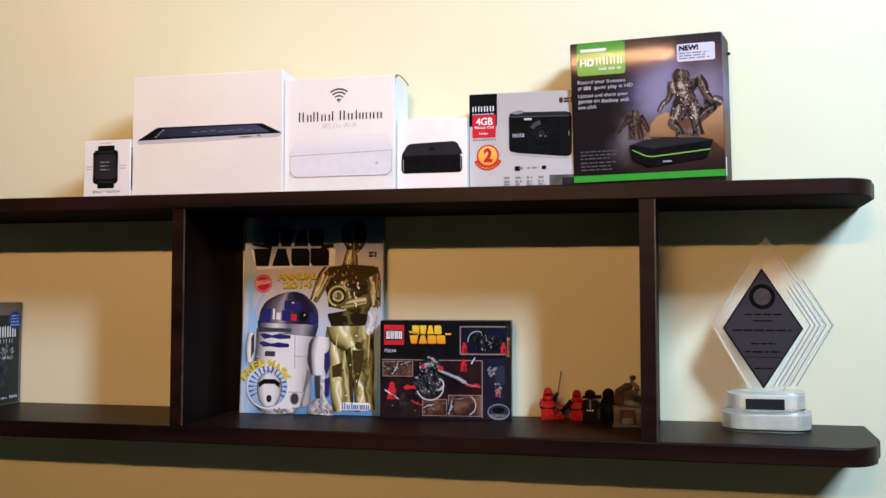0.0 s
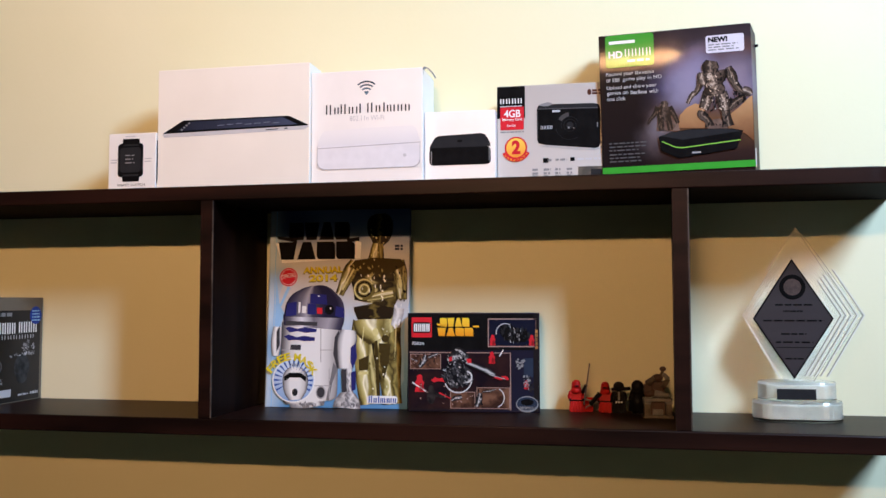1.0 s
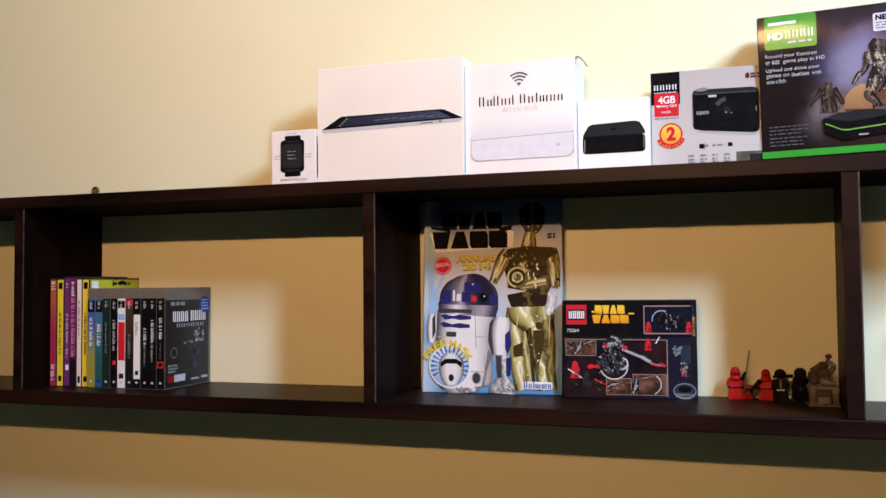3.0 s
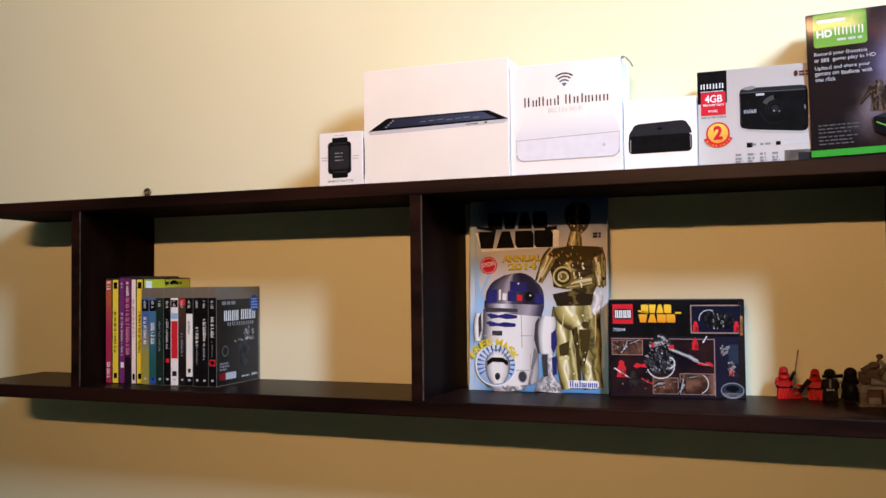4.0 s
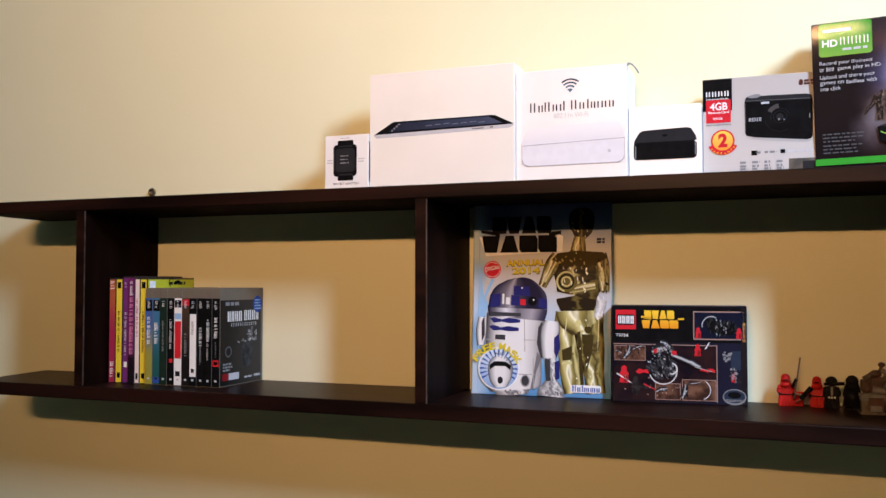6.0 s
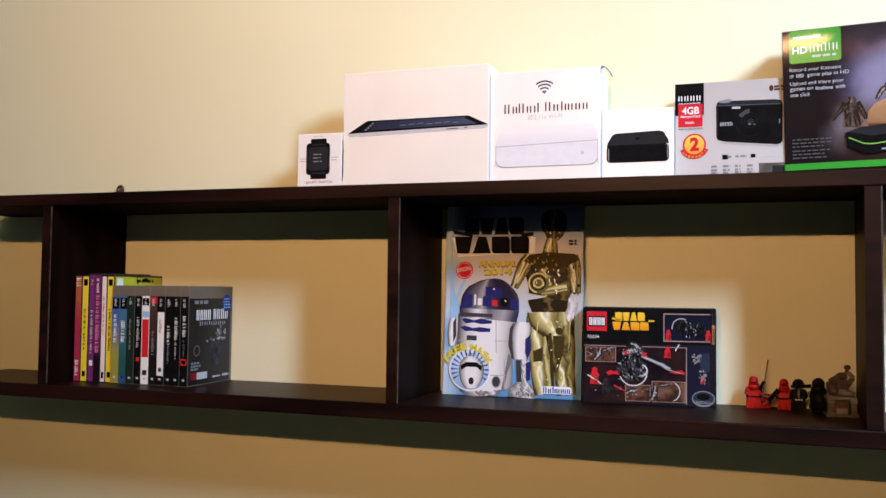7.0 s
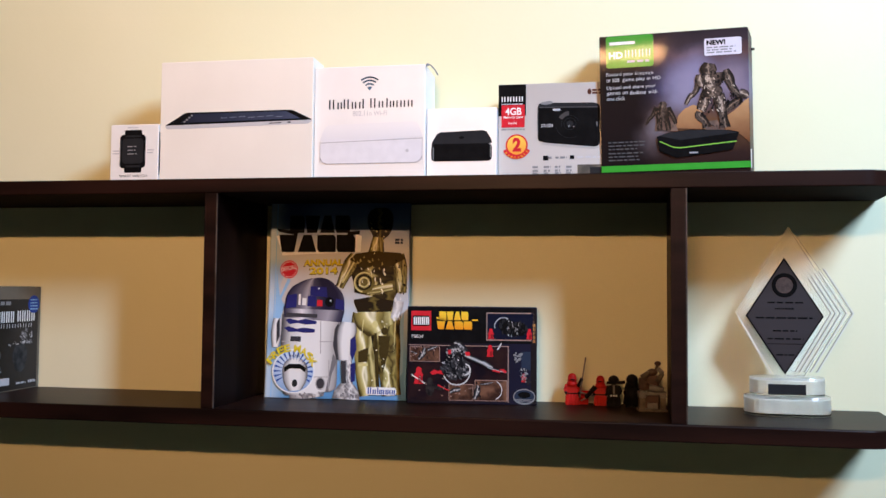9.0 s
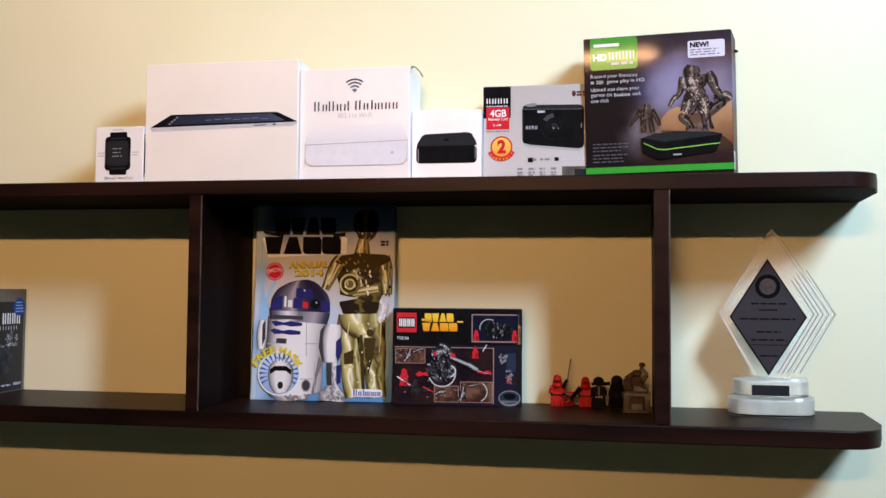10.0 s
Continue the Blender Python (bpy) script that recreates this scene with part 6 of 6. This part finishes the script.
def add_taper(bm, x, y, z0, z1, top, slot):
    """A block of half width x and half depth y that narrows upward by the share top."""
    made = bmesh.ops.create_cube(bm, size=1, matrix=Matrix.Translation((0, 0, (z0 + z1) / 2)) @ Matrix.Diagonal((2 * x, 2 * y, z1 - z0, 1)))
    for v in made["verts"]:
        if v.co.z > (z0 + z1) / 2:
            v.co.x *= top
            v.co.y *= top
    faces = list({f for v in made["verts"] for f in v.link_faces})
    for f in faces:
        f.material_index = slot
    done = bmesh.ops.bevel(bm, geom=list({e for f in faces for e in f.edges}), offset=0.0007, segments=2, affect="EDGES")
    for f in done["faces"]:
        f.material_index = slot


def hooded(bm, slot, dark, k=1.0):
    """Robe, shoulder cape, arms and a deep hood with a narrow dark slit."""
    s = 0.001 * k
    add_taper(bm, 8.4 * s, 4.6 * s, 0, 14.5 * s, 0.90, slot)
    add_taper(bm, 7.9 * s, 4.2 * s, 14.2 * s, 27.5 * s, 0.78, slot)
    for x in (-4.2, 0.0, 4.2):
        add_rod(bm, (x * s, -4.5 * s, 0.5 * s), (x * 0.9 * s, -4.0 * s, 13.8 * s), 0.8 * s, 0.5 * s, slot, 8)
    add_box(bm, -7.6 * s, 7.6 * s, -4.7 * s, -3.9 * s, 14.0 * s, 15.6 * s, dark, 0.0002)
    for side in (-1, 1):
        add_rod(bm, (side * 6.4 * s, 0, 25.5 * s), (side * 8.8 * s, -1.8 * s, 19.0 * s), 2.6 * s, 2.4 * s, slot)
        add_rod(bm, (side * 8.8 * s, -1.6 * s, 19.4 * s), (side * 8.2 * s, -6.0 * s, 16.5 * s), 2.4 * s, 1.7 * s, slot)
        add_ball(bm, (side * 8.1 * s, -6.8 * s, 16.0 * s), 1.8 * s, (1, 1, 1), dark)
    add_rod(bm, (0, 0.6 * s, 24.5 * s), (0, 0.3 * s, 30.0 * s), 7.6 * s, 5.9 * s, slot, 18)
    add_rod(bm, (0, 0.3 * s, 29.8 * s), (0, 0.2 * s, 35.0 * s), 5.9 * s, 5.4 * s, slot, 18)
    add_ball(bm, (0, 0.2 * s, 35.0 * s), 5.4 * s, (1, 1, 0.95), slot)
    add_box(bm, -2.6 * s, 2.6 * s, -6.0 * s, -5.0 * s, 31.6 * s, 33.4 * s, dark, 0.0002)
    add_taper(bm, 9.0 * s, 0.6 * s, 1.0 * s, 26.0 * s, 0.8, slot)


def red_with_staff(bm):
    hooded(bm, 0, 1)
    add_rod(bm, (0.0088, -0.006, 0.010), (0.0165, -0.007, 0.061), 0.0010, 0.0009, 2, 8)
    add_rod(bm, (0.0075, -0.003, 0.024), (0.0120, -0.006, 0.034), 0.0024, 0.0022, 1, 10)
    add_rod(bm, (0.008, -0.006, 0.017), (0.028, -0.008, 0.0125), 0.0012, 0.0007, 2, 8)
    add_box(bm, 0.007, 0.021, 0.002, 0.0045, 0.0, 0.018, 0, 0.0008)
    add_rod(bm, (0.008, 0.002, 0.016), (0.020, 0.002, 0.010), 0.0032, 0.0020, 0, 10)


def red_with_dark_arm(bm):
    hooded(bm, 0, 1, 0.95)
    add_rod(bm, (-0.006, -0.003, 0.024), (-0.016, -0.006, 0.0125), 0.0034, 0.0026, 1)
    add_ball(bm, (-0.0165, -0.006, 0.012), 0.0030, (1, 1, 1.1), 1)
    add_rod(bm, (-0.012, -0.006, 0.013), (-0.024, -0.008, 0.006), 0.0008, 0.0008, 2, 8)


def black_with_dots(bm):
    toy_body(bm, 1, 1, 0.98)
    add_ball(bm, (0, 0, 0.0325), 0.0066, (1.05, 1.1, 0.95), 1)
    add_rod(bm, (-0.009, -0.004, 0.0295), (0.014, -0.006, 0.031), 0.0017, 0.0022, 1)
    add_taper(bm, 0.0094, 0.0012, 0.001, 0.026, 0.75, 1)
    add_box(bm, -0.0012, 0.0012, -0.0042, -0.0032, 0.016, 0.027, 2, 0.0002)
    for k in range(3):
        add_box(bm, -0.0042 + 0.0032 * k, -0.0024 + 0.0032 * k, -0.0066, -0.0036, 0.0128, 0.0146, 5)


def black_helmet(bm):
    toy_body(bm, 1, 1, 0.98)
    add_ball(bm, (0, 0.0003, 0.0340), 0.0074, (1.0, 1.05, 1.0), 1)
    add_rod(bm, (0, 0, 0.0255), (0, 0, 0.0320), 0.0092, 0.0066, 1, 16)
    add_rod(bm, (0, 0.001, 0.004), (0, 0.001, 0.026), 0.0112, 0.0078, 1, 16)


def seated_figure(bm):
    add_box(bm, -0.0175, 0.0175, -0.010, 0.012, 0.0, 0.0032, 4, 0.0005)
    for sx in (-0.0125, 0.0125):
        add_box(bm, sx - 0.0034, sx + 0.0034, -0.009, 0.003, 0.003, 0.0195, 4, 0.0006)
        add_box(bm, sx - 0.0042, sx + 0.0042, -0.0098, 0.003, 0.0165, 0.0195, 2, 0.0004)
    add_box(bm, -0.0085, 0.0085, -0.003, 0.008, 0.003, 0.0195, 3, 0.0006)
    add_box(bm, -0.006, 0.006, -0.0065, -0.003, 0.003, 0.010, 2, 0.0005)
    add_box(bm, -0.0165, 0.0165, -0.008, 0.009, 0.0195, 0.0235, 2, 0.0006)
    for sx in (-0.012, -0.004, 0.004, 0.012):
        add_rod(bm, (sx, -0.004, 0.0235), (sx, -0.004, 0.0252), 0.0024, 0.0024, 2, 12)
    add_rod(bm, (-0.014, -0.002, 0.028), (-0.003, -0.004, 0.030), 0.0050, 0.0042, 3, 12)
    add_rod(bm, (-0.004, -0.007, 0.029), (0.013, -0.010, 0.0265), 0.0042, 0.0032, 2, 12)
    add_box(bm, -0.0155, -0.006, -0.006, 0.005, 0.026, 0.040, 3, 0.0016)
    add_box(bm, -0.006, 0.008, -0.005, 0.005, 0.026, 0.043, 3, 0.0014)
    add_rod(bm, (-0.012, -0.004, 0.040), (-0.004, -0.006, 0.047), 0.0042, 0.0030, 4, 12)
    add_rod(bm, (0.006, -0.004, 0.036), (0.012, -0.006, 0.046), 0.0034, 0.0028, 4, 12)
    add_rod(bm, (0.012, -0.006, 0.046), (0.0065, -0.007, 0.052), 0.0030, 0.0024, 2, 12)
    add_ball(bm, (0.0005, -0.002, 0.0470), 0.0054, (1.2, 1, 0.85), 3)
    add_rod(bm, (0.004, -0.002, 0.048), (0.0068, -0.002, 0.0555), 0.0022, 0.0018, 4, 10)
    add_ball(bm, (0.0068, -0.002, 0.0575), 0.0036, (1.1, 1, 0.85), 3)


toy("toy_figure", 0.4940, 0.168, 6, red_with_staff, "glossy red robed toy figure holding a grey staff")
toy("toy_figure", 0.5360, 0.168, -4, red_with_dark_arm, "glossy red robed toy figure with a dark arm")
toy("toy_figure", 0.5555, 0.166, 3, black_with_dots, "black toy figure with three white dots")
toy("toy_figure", 0.5820, 0.160, -8, black_helmet, "black caped toy figure with a round helmet")
toy("toy_figure", 0.6085, 0.126, 5, seated_figure, "brown and tan toy figure seated on a block stand")


# ---- acrylic award ----
def clear(name, rough, colour=(0.97, 0.98, 0.98)):
    mat = material(name, colour, rough)
    b = mat.node_tree.nodes["Principled BSDF"]
    b.inputs["Transmission Weight"].default_value, b.inputs["IOR"].default_value = 1.0, 1.47
    return mat


ACRYLIC = clear("clear_acrylic", 0.03)
HAZY = clear("hazy_acrylic", 0.06, (0.96, 0.97, 0.96))
for pane, ior, share in ((ACRYLIC, 1.16, 0.97), (HAZY, 1.14, 0.925)):
    pane.node_tree.nodes["Principled BSDF"].inputs["IOR"].default_value = ior
    pane.node_tree.nodes["Principled BSDF"].inputs["Transmission Weight"].default_value = share
FROSTED = material("milky_acrylic", (0.80, 0.78, 0.68), 0.28, second=(0.62, 0.60, 0.52), scale=38)
FROSTED.node_tree.nodes["Principled BSDF"].inputs["Transmission Weight"].default_value = 0.62
SHELL_CLEAR = clear("clear_base_acrylic", 0.12)
# groove strips: a pale colour for the glint, a dark one for the shade
GROOVE_GLINT = material("groove_glint", (0.74, 0.73, 0.62), 0.4, second=(0.66, 0.65, 0.55), scale=60, spec=0.2)
GROOVE_SHADE = material("shaded_groove", (0.30, 0.285, 0.225), 0.5, second=(0.25, 0.24, 0.19), scale=60, spec=0.2)
PLATE = material("brushed_pewter_plate", (0.025, 0.020, 0.022), 0.55, 0.0, second=(0.031, 0.025, 0.028), scale=30, stretch=(0.1, 1, 1), bump=0.1, spec=0.25)


def diamond(cx, cz, half_w, half_h, y0, y1, cut=0.0, bevel=0.0):
    bm = bmesh.new()
    ring = [(cx, cz + half_h), (cx - half_w, cz), (cx - half_w * cut, cz - half_h * (1 - cut)), (cx + half_w * cut, cz - half_h * (1 - cut)), (cx + half_w, cz)] if cut else [(cx, cz + half_h), (cx - half_w, cz), (cx, cz - half_h), (cx + half_w, cz)]
    face = bm.faces.new([bm.verts.new((x, y0, z)) for x, z in ring])
    up = bmesh.ops.extrude_face_region(bm, geom=[face])
    bmesh.ops.translate(bm, vec=(0, y1 - y0, 0), verts=[v for v in up["geom"] if isinstance(v, bmesh.types.BMVert)])
    bmesh.ops.recalc_face_normals(bm, faces=bm.faces)
    if bevel:
        bmesh.ops.bevel(bm, geom=list(bm.edges), offset=bevel, segments=1, affect="EDGES")
    return bm


def tier(half_w, half_d, z0, z1):
    """An oval slab with flat front and back and rounded ends."""
    r = half_d
    return prism(arc(half_w - r, 0, r, -90, 90, 12) + arc(-half_w + r, 0, r, 90, 270, 12), z0, z1, 0.0018, 2)


def award():
    ob = thing("acrylic_award", (0.7950, 0.134, BOARD), "clear acrylic diamond award with a dark plate on a tiered base", "trophy")
    for name, hw, hd, z0, z1 in (("lower_tier", 0.0585, 0.031, 0, 0.027), ("upper_tier", 0.0508, 0.026, 0.0272, 0.053)):
        shell = part(name, tier(hw, hd, z0, z1), SHELL_CLEAR, ob, "clear oval base tier")
        shell.visible_shadow = False
        part("milky_core", tier(hw - 0.004, hd - 0.005, z0 + 0.003, z1 - 0.003), FROSTED, shell, "milky core of the tier")
    part("name_plate", box(-0.030, 0.020, -0.0272, -0.0262, 0.030, 0.0445, 0.0003), INK_DARK, ob, "small dark base plate")
    cz = 0.143
    slab = part("acrylic_slab", diamond(0.0030, cz, 0.0730, 0.1210, -0.006, -0.001, 0.26), HAZY, ob, "clear diamond slab")
    slab.visible_shadow = False
    rear = part("rear_layer", diamond(0.0125, cz, 0.0745, 0.112, -0.0005, 0.004, 0.26), ACRYLIC, ob, "clear rear layer")
    rear.visible_shadow = False
    # grooves as flat strips with glint and shade in their colour: side by side along the two edges on one side, and one
    # along the other foot
    for k, edge in enumerate((0.0885, 0.0800, 0.0725, 0.0660, 0.0600)):
        groove, d = bmesh.new(), 0.0009
        for s in (1, -1):
            reach = 0.52 - 0.03 * k if s > 0 else 0.66
            rise = 0.1200 if s > 0 else 0.1255
            a, b = (edge, cz), (edge - 0.0730 * reach, cz + s * rise * reach)
            for shift, slot in ((0.0, 0), (-2.2 * d, 1)):
                groove.faces.new([groove.verts.new((x + shift, -0.0064, z)) for x, z in ((a[0] - d, a[1]), (a[0] + d, a[1]), (b[0] + d, b[1]), (b[0] - d, b[1]))]).material_index = slot
        bmesh.ops.remove_doubles(groove, verts=groove.verts, dist=1e-6)
        part("groove", groove, [GROOVE_GLINT, GROOVE_SHADE], slab, "groove with a pale glint painted on")
    foot = bmesh.new()
    foot.faces.new([foot.verts.new((x, -0.0064, z)) for x, z in ((-0.0675, cz - 0.005), (-0.0655, cz - 0.005), (-0.0205, cz - 0.086), (-0.0230, cz - 0.086))])
    part("groove", foot, GROOVE_GLINT, slab, "groove with a pale glint painted on")
    rise = bmesh.new()
    rise.faces.new([rise.verts.new((x, -0.0064, z)) for x, z in ((-0.0020, cz + 0.1165), (-0.0005, cz + 0.1165), (-0.0350, cz + 0.0625), (-0.0362, cz + 0.0625))])
    part("groove", rise, GROOVE_GLINT, slab, "edge with a pale glint painted on")
    px, pz, hw, hh = -0.0035, 0.1385, 0.0525, 0.0825
    plate = part("award_plate", diamond(px, pz, hw, hh, -0.0072, -0.0063), PLATE, ob, "pewter-coloured diamond plate")
    rim = bmesh.new()
    for a, b in (((0, hh), (-hw, 0)), ((-hw, 0), (0, -hh)), ((0, -hh), (hw, 0)), ((hw, 0), (0, hh))):
        k = 0.955
        rim.faces.new([rim.verts.new((px + u, -0.0074, pz + v)) for u, v in (a, b, (b[0] * k, b[1] * k), (a[0] * k, a[1] * k))])
    part("plate_rim", rim, INK_BLACK, ob, "black plate border")
    f = Face(plate, 0.105, 0.173, 0.0520, "front", (px - 0.0525, -0.0072))
    f.polys("seal_ring", f.ring(0.5, 0.750, 0.0115, 0.0172, 0, 360, 28), INK_BLACK, 1, "dark round seal", joined=True)
    f.polys("seal_centre", [f.oval(0.5, 0.750, 0.0115, n=20)], material("dull_copper_seal", (0.034, 0.022, 0.020), 0.5, 0.2, second=(0.060, 0.040, 0.037), scale=200), 1)
    f.bars("plate_writing", 0.28, 0.74, (0.615,), 0.012, INK_BLACK, 1, 3, 0.11, ragged=0)
    f.bars("plate_writing", 0.38, 0.62, (0.565,), 0.012, INK_BLACK, 1, 4, 0.03, ragged=0)
    f.bars("plate_writing", 0.13, 0.88, (0.490,), 0.012, INK_BLACK, 1, 5, 0.10, ragged=0)
    f.bars("plate_writing", 0.35, 0.66, (0.385,), 0.012, INK_BLACK, 1, 6, 0.09, ragged=0)
    f.bars("plate_writing", 0.28, 0.74, (0.320,), 0.012, INK_BLACK, 1, 7, 0.12, ragged=0)
    f.rect("plate_rule", 0.28, 0.74, 0.270, 0.275, INK_BLACK, 1)
    f.bars("plate_writing", 0.39, 0.63, (0.190,), 0.012, INK_BLACK, 1, 8, 0.07, ragged=0)


# ---- hanging bracket on the wall above the shelf ----
def hanger():
    ob = thing("shelf_hanger", (-0.666, DEPTH, TOP), "small brass shelf hanger screwed to the wall", "bracket")
    brass = material("aged_brass", (0.22, 0.16, 0.08), 0.35, 0.8, second=(0.12, 0.09, 0.05), scale=300)
    bm = bmesh.new()
    n, m, r0, r1, cz = 20, 8, 0.0060, 0.0026, 0.0300
    rows = []
    for k in range(n):
        a = 2 * math.pi * k / n
        rows.append([bm.verts.new(((r0 + r1 * math.cos(2 * math.pi * j / m)) * math.cos(a), -0.004 + r1 * math.sin(2 * math.pi * j / m), cz + (r0 + r1 * math.cos(2 * math.pi * j / m)) * math.sin(a))) for j in range(m)])
    for k in range(n):
        for j in range(m):
            bm.faces.new((rows[k][j], rows[k][(j + 1) % m], rows[(k + 1) % n][(j + 1) % m], rows[(k + 1) % n][j])).smooth = True
    bmesh.ops.recalc_face_normals(bm, faces=bm.faces)
    part("ring", bm, brass, ob)
    part("tongue", box(-0.0045, 0.0045, -0.003, -0.0004, 0, 0.026, 0.0005), brass, ob)
    screw = bmesh.new()
    add_rod(screw, (0, -0.0005, cz), (0, -0.0045, cz), 0.0046, 0.0032, 0, 14)
    part("screw", screw, GREY_CASE, ob, "dull steel screw head")


annual_book()
building_set_box()
case_row()
award()
hanger()
